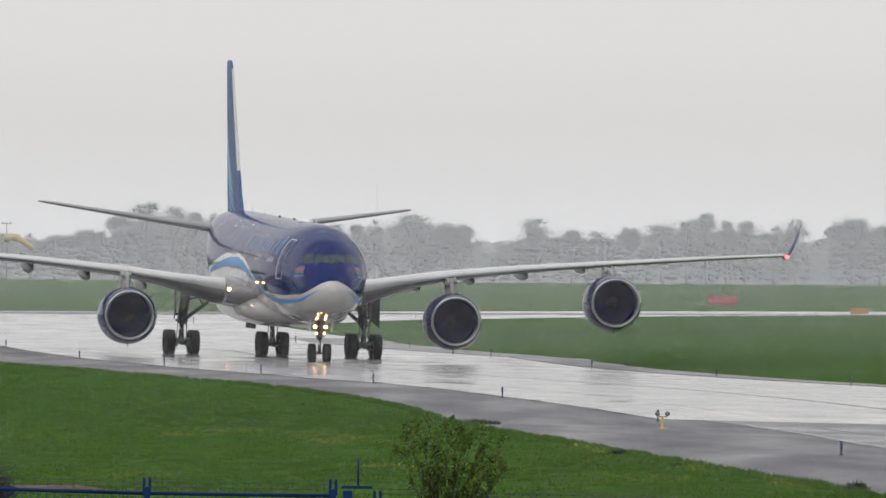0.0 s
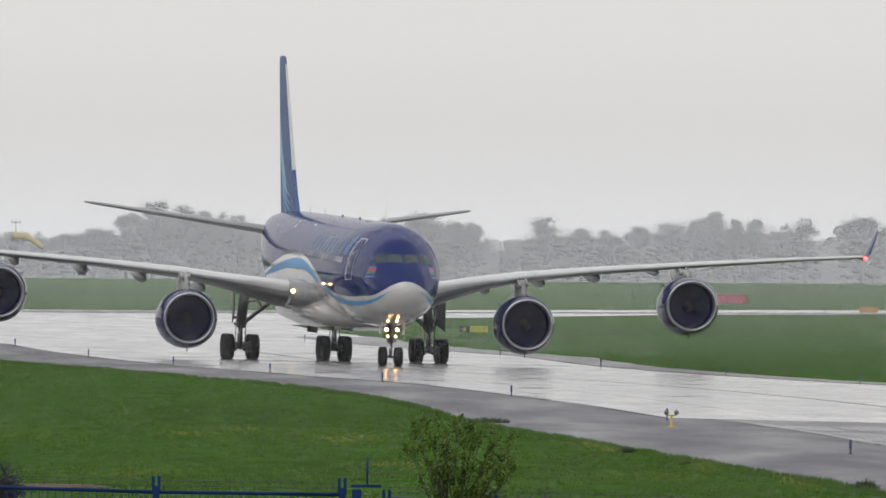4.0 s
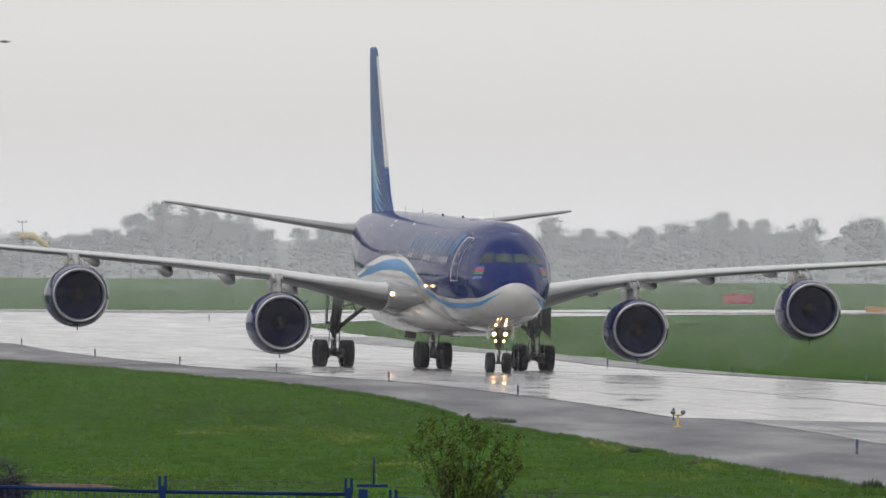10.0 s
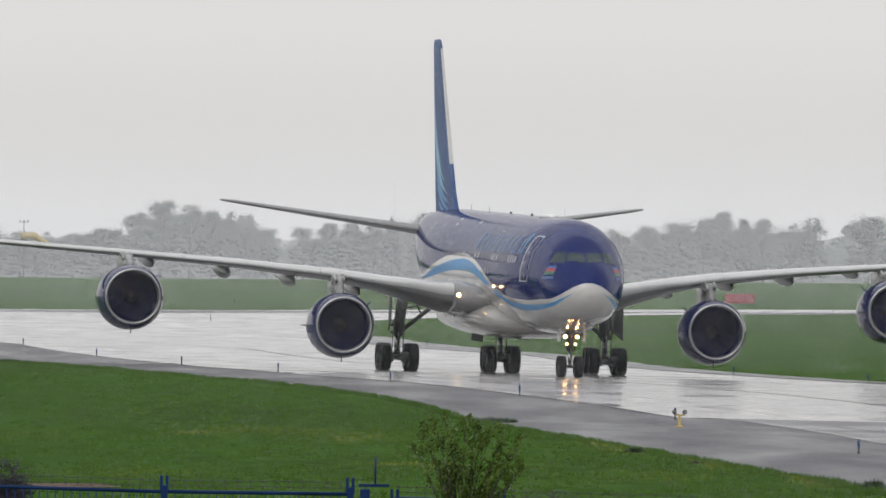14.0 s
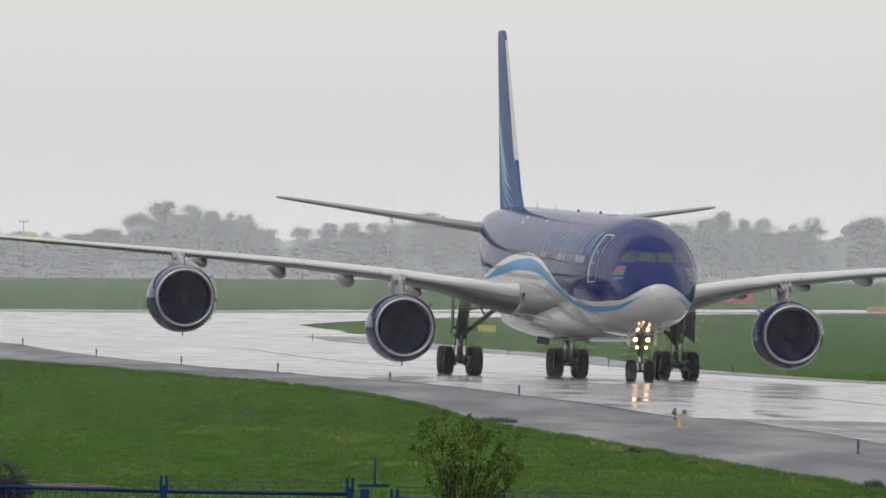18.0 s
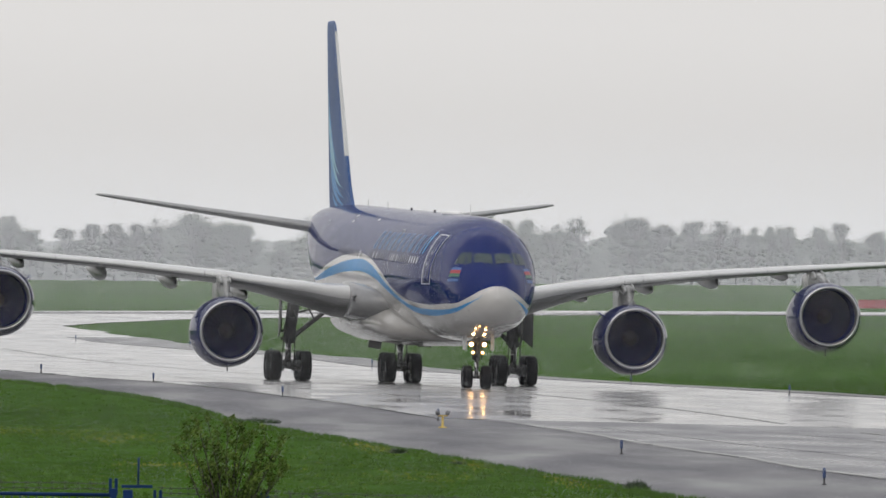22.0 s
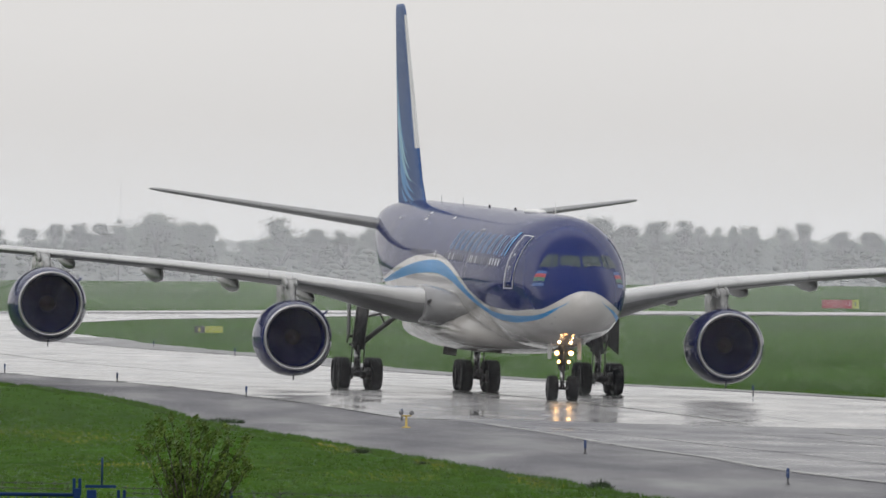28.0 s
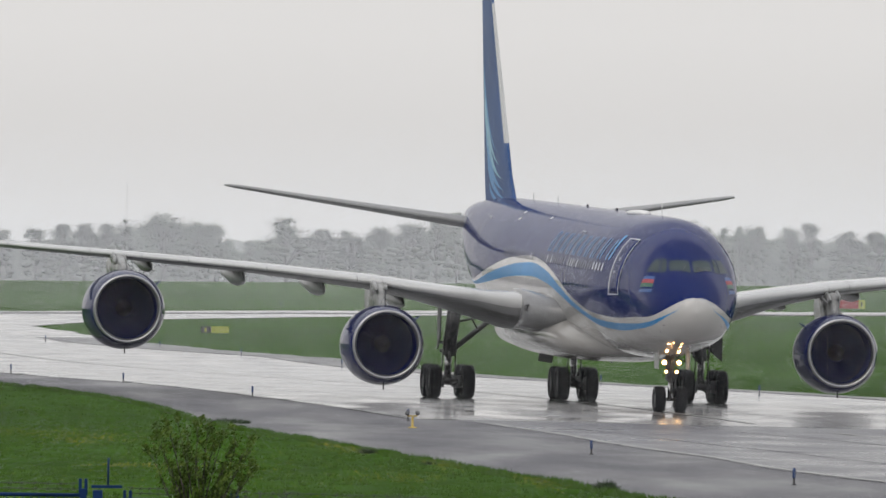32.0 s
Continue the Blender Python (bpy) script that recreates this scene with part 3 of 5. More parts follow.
# ---- landing gear ----
def wheel_mesh(r, w):
    tyre = lathe([(-w * .30, r * .50), (-w * .46, r * .62), (-w * .5, r * .78), (-w * .46, r * .9), (-w * .34, r * .975), (-w * .16, r), (0, r * 1.0), (w * .16, r), (w * .34, r * .975), (w * .46, r * .9), (w * .5, r * .78), (w * .46, r * .62), (w * .30, r * .5)], 36)
    rim = lathe([(-w * .30, r * .52), (-w * .36, r * .48), (-w * .2, r * .42), (-w * .16, r * .2), (-w * .3, r * .17), (-w * .3, 0.01)], 24)
    rim = lathe([(w * .30, r * .52), (w * .36, r * .48), (w * .2, r * .42), (w * .16, r * .2), (w * .3, r * .17), (w * .3, 0.01)], 24, bm=rim)
    turn = Matrix.Rotation(radians(90), 4, "Z")
    tyre.transform(turn)
    rim.transform(turn)
    for k in range(8):
        a = k * math.tau / 8
        for sg in (-1, 1):
            box(rim, (sg * w * .2 - .02, r * .30 * math.sin(a) - .03, r * .30 * math.cos(a) - .03), (sg * w * .2 + .02, r * .30 * math.sin(a) + .03, r * .30 * math.cos(a) + .03))
    return mesh_of("tyre", tyre, RUB), mesh_of("rim", rim, RIM)


BIG = wheel_mesh(.70, .52)
SMALL = wheel_mesh(.525, .44)
WHEELS = []


def add_wheel(gear, x, y, r, meshes):
    w = new("wheel", meshes[0])
    w.parent = jet
    w.location = (x, y, r)
    tagged(w, "black tyre, wet")
    rim = new("rim", meshes[1])
    rim.parent = w
    WHEELS.append((w, x, y, r))


def main_gear(x, y, top, brace, track=.7):
    g = part("landing_gear", tube(bmesh.new(), (x, y, .95), (x, y, 1.9), .15, n=14), CHROME, jet, "main landing gear with four wheels")
    bm = tube(bmesh.new(), (x, y, 1.75), (x + brace * .25, y, top), .26, .29, 14)
    tube(bm, (x, y, .7), (x, y, 1.0), .2, .17, 12)
    tube(bm, (x, y - .32, 1.0), (x, y - .55, 1.45), .05)
    tube(bm, (x, y - .55, 1.45), (x, y - .28, 1.9), .05)
    tube(bm, (x + .28, y - .1, .8), (x + .3, y - .1, 2.6), .03, n=6)
    tube(bm, (x - .28, y - .1, .9), (x - .2, y - .1, 2.6), .025, n=6)
    for dz in (1.95, 2.3):
        tube(bm, (x - .36, y, dz), (x + .36, y, dz), .07, n=8)
    part("leg", bm, STRUT, g, "dark strut")
    bm = tube(bmesh.new(), (x, y - 1.15, .68), (x, y + 1.15, .68), .15, n=12)
    for dy in (-.99, .99):
        tube(bm, (x - .75, y + dy, .70), (x + .75, y + dy, .70), .1, n=10)
        for dx in (-.38, .38):
            tube(bm, (x + dx - .08, y + dy, .70), (x + dx + .08, y + dy, .70), .26, n=14)
    part("bogie", bm, STRUT, g, "bogie beam with axles and brakes")
    if brace:
        bm = tube(bmesh.new(), (x + brace * .12, y, 1.95), (x + brace * 2.2, y + .1, 3.65), .11, n=10)
        tube(bm, (x + brace * .1, y + .15, 3.1), (x + brace * 1.2, y + .1, 3.35), .05, n=8)
        tube(bm, (x + brace * 1.2, y, 2.85), (x + brace * .75, y, 3.7), .04, n=8)
        part("side_brace", bm, STRUT, g)
        bm = bmesh.new()
        box(bm, (x - brace * .4 - .03, y - .45, 2.0), (x - brace * .4 + .03, y + .45, 4.1), bevel=.02)
        for v in bm.verts:
            if v.co.z < 2.2 and v.co.y < y:
                v.co.z += .5
        part("gear_door", bm, STRUT, g, "dark leg door", smooth=False)
    for dy in (-.99, .99):
        for dx in (-track, track):
            add_wheel(g, x + dx, y + dy, .70, BIG)


main_gear(-5.25, 34.2, 3.9, 1)
main_gear(5.34, 34.2, 3.9, -1)
main_gear(.1, 34.9, 2.5, 0, .6)
bm = bmesh.new()
box(bm, (5.6, 34.75, 1.75), (6.32, 34.83, 4.2), bevel=.02)
for v in bm.verts:
    if v.co.z < 2.0 and v.co.x < 5.9:
        v.co.z += .55
part("gear_door", bm, STRUT, jet, "dark main gear door", smooth=False)
for lo, hi, tilt in (((-.3, -.03, -.28), (.3, .03, .28), 8), ((-.28, -.03, -.08), (.3, .03, .08), 0)):
    bm = bmesh.new()
    box(bm, lo, hi, bevel=.02)
    part("gear_door", bm, UNDER, jet, "grey centre gear door", smooth=False, at=pose(-1.32 if tilt else .97, 33.0, 1.86 if tilt else 1.78, 0, tilt, 0))

ng = part("nose_gear", tube(bmesh.new(), (0, 6.67, .5), (0, 6.67, 1.35), .09, n=12), CHROME, jet, "nose landing gear with two wheels and lamps")
bm = tube(bmesh.new(), (0, 6.67, 1.25), (0, 6.6, 2.9), .14, .17, 14)
tube(bm, (0, 6.67, 1.3), (0, 5.6, 2.6), .06, n=8)
tube(bm, (0, 6.4, .75), (0, 6.2, 1.05), .045, n=8)
tube(bm, (0, 6.2, 1.05), (0, 6.5, 1.4), .045, n=8)
box(bm, (-.34, 6.42, 1.88), (.34, 6.54, 2.06), bevel=.02)
box(bm, (-.3, 6.42, 2.26), (.3, 6.5, 2.36), bevel=.02)
box(bm, (-.26, 6.42, 1.52), (.26, 6.52, 1.6), bevel=.02)
tube(bm, (-.2, 6.45, 1.3), (-.2, 6.45, 2.4), .03, n=6)
tube(bm, (.2, 6.45, 1.3), (.2, 6.45, 2.4), .03, n=6)
part("leg", bm, STRUT, ng, "nose gear leg with lamp bracket")
bm = tube(bmesh.new(), (-.55, 6.67, .525), (.55, 6.67, .525), .07, n=10)
part("axle", bm, STRUT, ng)
for x in (-.42, .42):
    add_wheel(ng, x, 6.67, .525, SMALL)
for x, z, r, mt in ((-.29, 1.98, .10, LAMP), (.29, 1.98, .10, LAMP), (-.21, 1.62, .07, LAMPS), (.21, 1.62, .07, LAMPS)):
    lamp = part("lamp", lathe([(6.40, r * 1.05), (6.36, r * 1.12), (6.48, r * .9), (6.55, .02)], 20), STRUT, jet, "taxi lamp on the nose gear", at=pose(x, 0, z))
    part("bulb", lathe([(6.355, r * .76), (6.34, r * .5), (6.335, .01)], 20), mt, lamp, "lit warm white lamp")
    part("reflector", lathe([(6.375, r * 1.16), (6.352, r * .78)], 20), GLOW, lamp, "reflector rim glowing in place of the lamp's halo")
for s in (-1, 1):
    bm = bmesh.new()
    box(bm, (s * .62 - .02, 5.7, 1.72), (s * .62 + .02, 6.7, 2.45), bevel=.012)
    part("gear_door", bm, WHITE, ng, "white nose gear door", smooth=False)
    bm = tube(bmesh.new(), (s * .62, 6.5, 2.0), (s * .1, 6.6, 2.25), .03, n=6)
    part("door_link", bm, STRUT, ng)

# swivelling landing lamps at the wing roots, lit side forward at first
ROOT_LAMPS = []
for s in (-1,):
    lamp2 = hull(15.4, 103.3, .02)
    for x, y, z, r in ((3.8, 20.95, 3.88, .12), (lamp2.x, 15.4, lamp2.z, .065)):
        l = new("landing_lamp", mesh_of("landing_lamp", lathe([(-.02, r), (.1, r * .9), (.16, .02)], 20), STRUT))
        l.parent = jet
        l.location = (s * x, y - .18, z)
        tagged(l, "swivelling landing lamp")
        part("reflector", lathe([(-.03, r * 1.12), (-.045, r * .78)], 20), GLOW, l, "reflector rim glowing in place of the lamp's halo")
        part("bulb", lathe([(-.045, r * .76), (-.055, r * .5), (-.06, .01)], 20), LAMP if r > .1 else LAMPS, l, "lit warm white lamp")
        ROOT_LAMPS.append(l)

# anti-collision beacons with a turning lamp in each
BEACONS = []
for y, z, up in ((22.6, hull(22.6, 0).z, 1), (31.1, hull(31.1, 0).z, 1), (23.0, 1.82, -1)):
    b = part("beacon", lathe_up([(-.06, .06), (.0, .06), (.015, .05), (.02, .02)], up), LINE, jet, "dark beacon base", at=pose(0, y, z))
    bm = bmesh.new()
    bmesh.ops.create_uvsphere(bm, u_segments=16, v_segments=10, radius=.055)
    for f in bm.faces:
        f.material_index = 1 if f.calc_center_median().y < -.03 else 0
    turn = part("turning_lamp", bm, [LINE, BEAC], b, "red lamp in a turning reflector", at=pose(0, 0, up * .045))
    BEACONS.append((turn, up * .045))


# ---- ground, taxiway, runway ----
GRASS = mat("wet_grass", (.044, .099, .0145), .9, spec=0.0, var=.2, scale=.05, col2=(.031, .071, .0105), var2=.28, scale2=.9, bump=.5, bscale=6, stretch=(1, .25, 1))
CONC = mat("wet_concrete", (.255, .253, .258), .165, var=.15, scale=.3, col2=(.187, .184, .192), rvar=.11, bump=.045, bscale=1.1, var2=.12, scale2=.9, stretch=(1, .3, 1))
TAR = mat("wet_asphalt", (.062, .060, .076), .44, spec=.18, var=.2, scale=.3, col2=(.046, .045, .053), rvar=.13, bump=.12, bscale=2, var2=.15, scale2=1.0, stretch=(1, .12, 1))
WORN = mat("worn_joint", (.13, .13, .135), .3, var=.3, scale=.4)
SEAL = mat("joint_seal", (.05, .05, .05), .45, var=.2)
PAINTW = mat("worn_white_line", (.27, .27, .265), .4, var=.25, scale=1.5)


def sheet(xs, ys, lift, bm=None):
    bm = bm or bmesh.new()
    rows = [[bm.verts.new((x, y, ground_z(x, y) + lift)) for x in xs] for y in ys]
    for a, b in zip(rows, rows[1:]):
        for i in range(len(xs) - 1):
            bm.faces.new((a[i], a[i + 1], b[i + 1], b[i]))
    return bm


xs = [-4200, -1500, -600, -300, -180] + list(range(-120, 241, 5)) + [300, 420, 700, 1600, 4200]
ys = [-4000, -1000, -300, -100, 0, 60] + list(range(90, 1320, 12)) + [1400, 1600, 1900, 2200, 2600, 3200, 4500]
ground = new("ground", mesh_of("ground", sheet(xs, ys, -.05), GRASS))
tagged(ground, "wet green airfield grass reaching the horizon", "grass", kind="structure")

GE = [(60, 30), (250, 15.2), (297, 11.5), (315, 10.3), (328, 9.3), (346, 8.2), (373, 6.3), (398, 4.7), (415, 3.3), (430, 2.4), (463, .4), (488, -1.8), (518, -5.4), (540, -9.2), (574, -13.9), (603, -17.3), (638, -22.7), (735, -48), (800, -95)]
NE = [(460, 9.2), (469, 7.9), (485, 5.9), (507, 2.9), (528, .4), (548, -2.2), (569, -5.8), (598, -9), (621, -12.1), (657, -15.9), (690, -19.8), (726, -24.2), (750, -26.9), (800, -36), (840, -95), (1182, -120)]
RE = [(60, 95), (300, 62), (400, 52), (464, 44), (554, 31.9), (614, 22.6), (698, 12.2), (740, 8.3), (803, 3.2), (914, -3.6), (1000, -11.7), (1030, -8.2), (1065, -1), (1100, 22), (1117, 60), (1121, 250), (1182, 250)]
at_y = lambda tab, y: float(np.interp(y, [a for a, b in tab], [b for a, b in tab]))
rag = lambda y, k=.5: k * noise.noise((y * .07, 3.1, 0)) + k * .6 * noise.noise((y * .31, 9.1, 0))


def band(ys, left, right, n, lift):
    bm = bmesh.new()
    rows = []
    for y in ys:
        a, b = left(y), right(y)
        row = []
        for i in range(n + 1):
            x = a + (b - a) * i / n
            yy = y + max(y - 1000, 0) / 182 * (.6 if x > 18 else 1.15) * (min(x, 60) - 18)
            row.append(bm.verts.new((x, yy, ground_z(x, yy) + lift)))
        rows.append(row)
    for p, q in zip(rows, rows[1:]):
        for i in range(n):
            bm.faces.new((p[i], p[i + 1], q[i + 1], q[i]))
    return bm


shoulder = new("taxiway_shoulder", mesh_of("taxiway_shoulder", band(list(range(60, 440, 4)) + list(range(440, 800, 3)), lambda y: at_y(GE, y) + rag(y), lambda y: at_y(NE, y) + .6 if y > 463 else at_y(RE, y), 16, 0.0), TAR))
tagged(shoulder, "dark wet asphalt shoulder beside the taxiway", "pavement", kind="structure")
taxi = new("taxiway", mesh_of("taxiway", band([464 + 4 * i for i in range(166)] + [1121.5] + [1124 + 6 * i for i in range(4)], lambda y: at_y(NE, y), lambda y: at_y(RE, y) + (rag(y + 400, .8) if y < 1110 else 0), 20, .012), CONC))
tagged(taxi, "pale rain-soaked taxiway joining the runway", "taxiway", kind="structure")

WASHED = mat("rain_washed_asphalt", (.095, .093, .102), .37, spec=.26, var=.2, scale=.3, rvar=.1, bump=.05, bscale=2, stretch=(1, .2, 1))
far_sh = new("far_shoulder", mesh_of("far_shoulder", band(list(range(470, 930, 4)), lambda y: at_y(RE, y) - 2.2 - max(y - 600, 0) * .011, lambda y: at_y(RE, y) + .4 + rag(y + 400, .8), 3, .036), WASHED))
tagged(far_sh, "dark wet strip of asphalt along the grass", "pavement", kind="structure")

# sealed joints and painted lines on the pavement, along and across the taxiway
mid = lambda y: -5.2 + (685 - y) * .12432


def strip_on(parent, name, pts, w, material, lift, label=""):
    bm = bmesh.new()
    rows = []
    for i, (x, y) in enumerate(pts):
        a, b = pts[max(i - 1, 0)], pts[min(i + 1, len(pts) - 1)]
        d = Vector((b[0] - a[0], b[1] - a[1])).normalized()
        n = Vector((-d.y, d.x)) * w / 2
        rows.append([bm.verts.new((x + k * n.x, y + k * n.y, ground_z(x + k * n.x, y + k * n.y) + lift)) for k in (-1, 1)])
    for p, q in zip(rows, rows[1:]):
        bm.faces.new((p[0], p[1], q[1], q[0]))
    return part(name, bm, material, parent, label)


for off in (-8.6, 3.4):
    strip_on(taxi, "joint", [(mid(y) + off, y) for y in range(470, 760, 6)], .05, WORN, .034)
for y0 in range(486, 800, 46):
    strip_on(taxi, "cross_joint", [(mid(y0) - 11.5 + i * 2.5, y0 + i * .31 * 2.5 * .4) for i in range(10)], .1, WORN, .036)
strip_on(taxi, "centre_line", [(mid(y), y) for y in range(468, 900, 5)], .2, PAINTW, .03, "worn pale centre line")
LE = [(200, 28), (280, 21.5), (323, 18.5), (335, 17.4), (350, 16.5), (371, 15.9), (388, 14.8), (409, 13.8), (430, 13.2), (457, 11.8), (464, 10.3)]
APR = mat("worn_wet_asphalt", (.092, .09, .106), .33, spec=.24, var=.2, scale=.3, col2=(.07, .068, .08), rvar=.12, bump=.1, bscale=1.5, var2=.16, scale2=1.4, stretch=(1, .3, 1))
apron = new("apron", mesh_of("apron", band(list(range(200, 464, 4)) + [464.4], lambda y: at_y(LE, y) + .1 * noise.noise((y * .2, 1, 0)), lambda y: at_y(RE, y), 14, .009), APR))
tagged(apron, "worn wet asphalt in front of the taxiway", "pavement", kind="structure")
strip_on(apron, "edge_line", [(at_y(LE, y) + .28, y) for y in range(320, 463, 3)], .3, PAINTW, .02, "worn pale edge line")
strip_on(apron, "edge_line", [(24.2, 457), (24.9, 449), (25.6, 441), (26.4, 433)], .3, PAINTW, .02, "worn pale line")
for x0, x1, wd in ((14, 24, .5), (20, 33, .7), (29, 44, .6)):
    strip_on(apron, "repair_seam", [(x0 + (x1 - x0) * (460 - y) / 140 + .3 * noise.noise((y * .05, x0, 0)), y) for y in range(330, 460, 5)], wd * .2, TAR, .018)
SOIL = mat("bare_soil", (.13, .088, .06), .9, var=.3, scale=.6, spec=.1)
strip_on(ground, "soil_patch", [(-9.6, 307), (-9.2, 305), (-8.8, 302)], 2.0, SOIL, .03, "bare brown soil")
strip_on(shoulder, "dirt_line", [(at_y(NE, y) + .05 + .12 * noise.noise((y * .21, 5, 0)), y) for y in range(464, 800, 3)], .12, SEAL, .03, "dark line of dirt along the pavement joint")

# ---- taxiway edge markers ----
MBLUE = mat("marker_blue", (.012, .04, .135), .4, var=.1)
MBLK = mat("marker_black", (.03, .03, .035), .5, var=.1)
YEL = mat("yellow_enamel", (.50, .36, .07), .45, var=.12, scale=3)


def edge_marker():
    th = thing("edge_marker", "slim blue-topped taxiway edge marker on a dark stem", "marker", "taxiway edge markers")
    part("stem", lathe_z([(0, .06), (.03, .06), (.04, .028), (.2, .028)], 10), MBLK, th)
    part("sleeve", lathe_z([(.18, .045), (.40, .045), (.43, .03), (.44, .01)], 10), MBLUE, th, "blue sleeve")
    return th


def lathe_z(prof, n=12):
    bm = lathe(prof, n)
    bm.transform(Matrix.Rotation(radians(90), 4, "X"))
    return bm


first = None
for x, y in [(-36.5, 826), (-30.5, 777), (-24.6, 728), (-18.9, 678), (-13.3, 632), (-7.8, 588), (-2.3, 544), (3.1, 503), (8.6, 460), (12.4, 370.5), (15.8, 317.2),
             (31.5, 520), (26.3, 560), (21, 614), (15.4, 659), (9.3, 697), (3.9, 745), (-1.1, 842), (-9.5, 905), (-19.3, 1031), (35, 1116), (39, 1190), (70, 1190), (10, 1190), (-20, 1190)]:
    m = pose(x, y, ground_z(x, y) + .02)
    if first is None:
        first = edge_marker()
        first.matrix_basis = m
    else:
        copy_thing(first, m)

# runway guard light on its yellow stand
gx, gy = 8.4, 440.8
gl = thing("runway_guard_light", "yellow stand with two round lamp heads", "light fixture", m=pose(gx, gy, ground_z(gx, gy) + .01))
bm = lathe_z([(0, .16), (.03, .16), (.05, .045), (.41, .04)], 14)
part("post", bm, YEL, gl)
bm = bmesh.new()
box(bm, (-.17, -.025, .4), (.17, .025, .45), bevel=.01)
part("crossbar", bm, YEL, gl)
for s in (-1, 1):
    bm = lathe([(-.07, .02), (-.06, .072), (-.02, .085), (.06, .078), (.12, .03)], 18)
    head = part("lamp_head", bm, MBLK, gl, at=pose(s * .18, 0, .53))
    part("lens", lathe([(-.062, .062), (-.075, .035), (-.08, .01)], 16), RIM, head)
    part("yoke", tube(bmesh.new(), (s * .16, 0, .44), (s * .18, 0, .48), .02), YEL, gl)

# ---- signs across the field ----
SRED = mat("sign_red", (.30, .014, .03), .5, var=.1)
SOCK = mat("faded_sock", (.46, .36, .13), .7, var=.15)
SYEL = mat("sign_yellow", (.36, .40, .045), .5, var=.1)
# bar colours toned towards their panels to keep the contrast low
SBAR = mat("dim_lettering", (.37, .09, .1), .5, var=.1)
SDIM = mat("dim_sign_mark", (.28, .3, .045), .5, var=.1)
SORG = mat("board_orange", (.42, .22, .05), .5, var=.12)


def board_sign(name, label, x, y, z0, w, h, cells):
    th = thing(name, label, "sign", m=pose(x, y, z0))
    base = bmesh.new()
    for px in (-w * .35, w * .35):
        tube(base, (px, 0, -.4), (px, 0, .12), .05)
    part("legs", base, STRUT, th)
    x0 = -w / 2
    for frac, mt, bars, bm_ in cells:
        x1 = x0 + w * frac
        b = bmesh.new()
        box(b, (x0, -.12, .1), (x1, .12, h), bevel=.02)
        face = part("panel", b, mt, th, smooth=False)
        n = bars
        for i in range(n):
            b = bmesh.new()
            u = x0 + (x1 - x0) * (i + .6) / (n + .3)
            box(b, (u - .08, -.128, h * .32), (u + .08, -.121, h * .8))
            part("bar", b, bm_, face, smooth=False)
        x0 = x1
    return th


board_sign("holding_sign", "red runway holding sign with pale bars", 29.55, 1240, 2.25, 2.95, 1.05, [(.34, SRED, 3, SBAR), (.66, SRED, 6, SBAR)])
board_sign("holding_sign", "red holding sign with a yellow end panel", 66.9, 1240, 2.1, 3.7, .95, [(.82, SRED, 7, SBAR), (.18, SYEL, 1, MBLK)])
board_sign("direction_sign", "black and yellow taxiway direction sign", 3.0, 967, .42, 2.2, .62, [(.37, MBLK, 1, SYEL), (.63, SYEL, 3, SDIM)])
board_sign("marker_board", "orange marker board by the runway", 39.1, 1122, ground_z(39.1, 1122), 1.7, .62, [(.12, SORG, 0, PALE), (.88, SORG, 0, PALE)])

# windsock on its mast
WSX, WSY = -50.7, 1500
wsz = ground_z(WSX, WSY)
wsk = thing("windsock", "yellow windsock drooping from a slim mast", "windsock", m=pose(WSX, WSY, wsz))
bm = tube(bmesh.new(), (0, 0, -.2), (0, 0, 11.2 - wsz), .06, .04)
tube(bm, (-.5, 0, 11.0 - wsz), (.5, 0, 11.0 - wsz), .035)
for s in (-.5, 0, .5):
    tube(bm, (s, 0, 11.0 - wsz), (s, 0, 11.25 - wsz), .07)
part("mast", bm, STRUT, wsk)
rings = []
for k, (x, z, r) in enumerate([(-.35, 9.3, .36), (-.1, 9.3, .48), (.2, 9.3, .5), (.6, 9.32, .34), (1.0, 9.36, .46), (1.4, 9.3, .44), (1.8, 9.05, .32), (2.3, 8.7, .3), (2.8, 8.35, .32), (3.2, 8.05, .2)]):
    rings.append([(x + .12 * math.cos(a * math.tau / 14) * (1 if k > 4 else 0), r * math.sin(a * math.tau / 14), z - wsz + r * math.cos(a * math.tau / 14) * (1 + .12 * math.sin(3 * a))) for a in range(14)])
part("sock", loft(rings, caps=False), SOCK, wsk, "faded yellow cloth")

# ---- far trees ----
BARK = mat("bark", (.06, .055, .05), .9, spec=0.0, var=.3, scale=3)
LEAF = mat("spring_leaves", (.046, .067, .036), .9, spec=0.0, var=.2, scale=.15, col2=(.032, .05, .027))


def limb(bm, a, b, r0, r1, n=6):
    tube(bm, a, b, r0, r1, n)


ICO = bmesh.new()
bmesh.ops.create_icosphere(ICO, subdivisions=1, radius=1)
ICO_V = [p.co.copy() for p in ICO.verts]
ICO_F = [[p.index for p in q.verts] for q in ICO.faces]
ICO.free()


def clump_at(v, f, c, rr, rnd):
    """An uneven clump of foliage."""
    k = len(v)
    o = Vector((rnd.uniform(0, 90), rnd.uniform(0, 90), 0))
    st = Vector((rnd.uniform(.8, 1.25), rnd.uniform(.8, 1.25), rnd.uniform(.6, .95)))
    for d in ICO_V:
        q = rr * (1 + .45 * noise.noise(d * 1.3 + o) + .3 * noise.noise(d * 3.1 + o))
        v.append((c[0] + d.x * q * st.x, c[1] + d.y * q * st.y, c[2] + d.z * q * st.z))
    f.extend([tuple(k + i for i in q) for q in ICO_F])


TREE_H, TREE_W = 14.0, 6.0


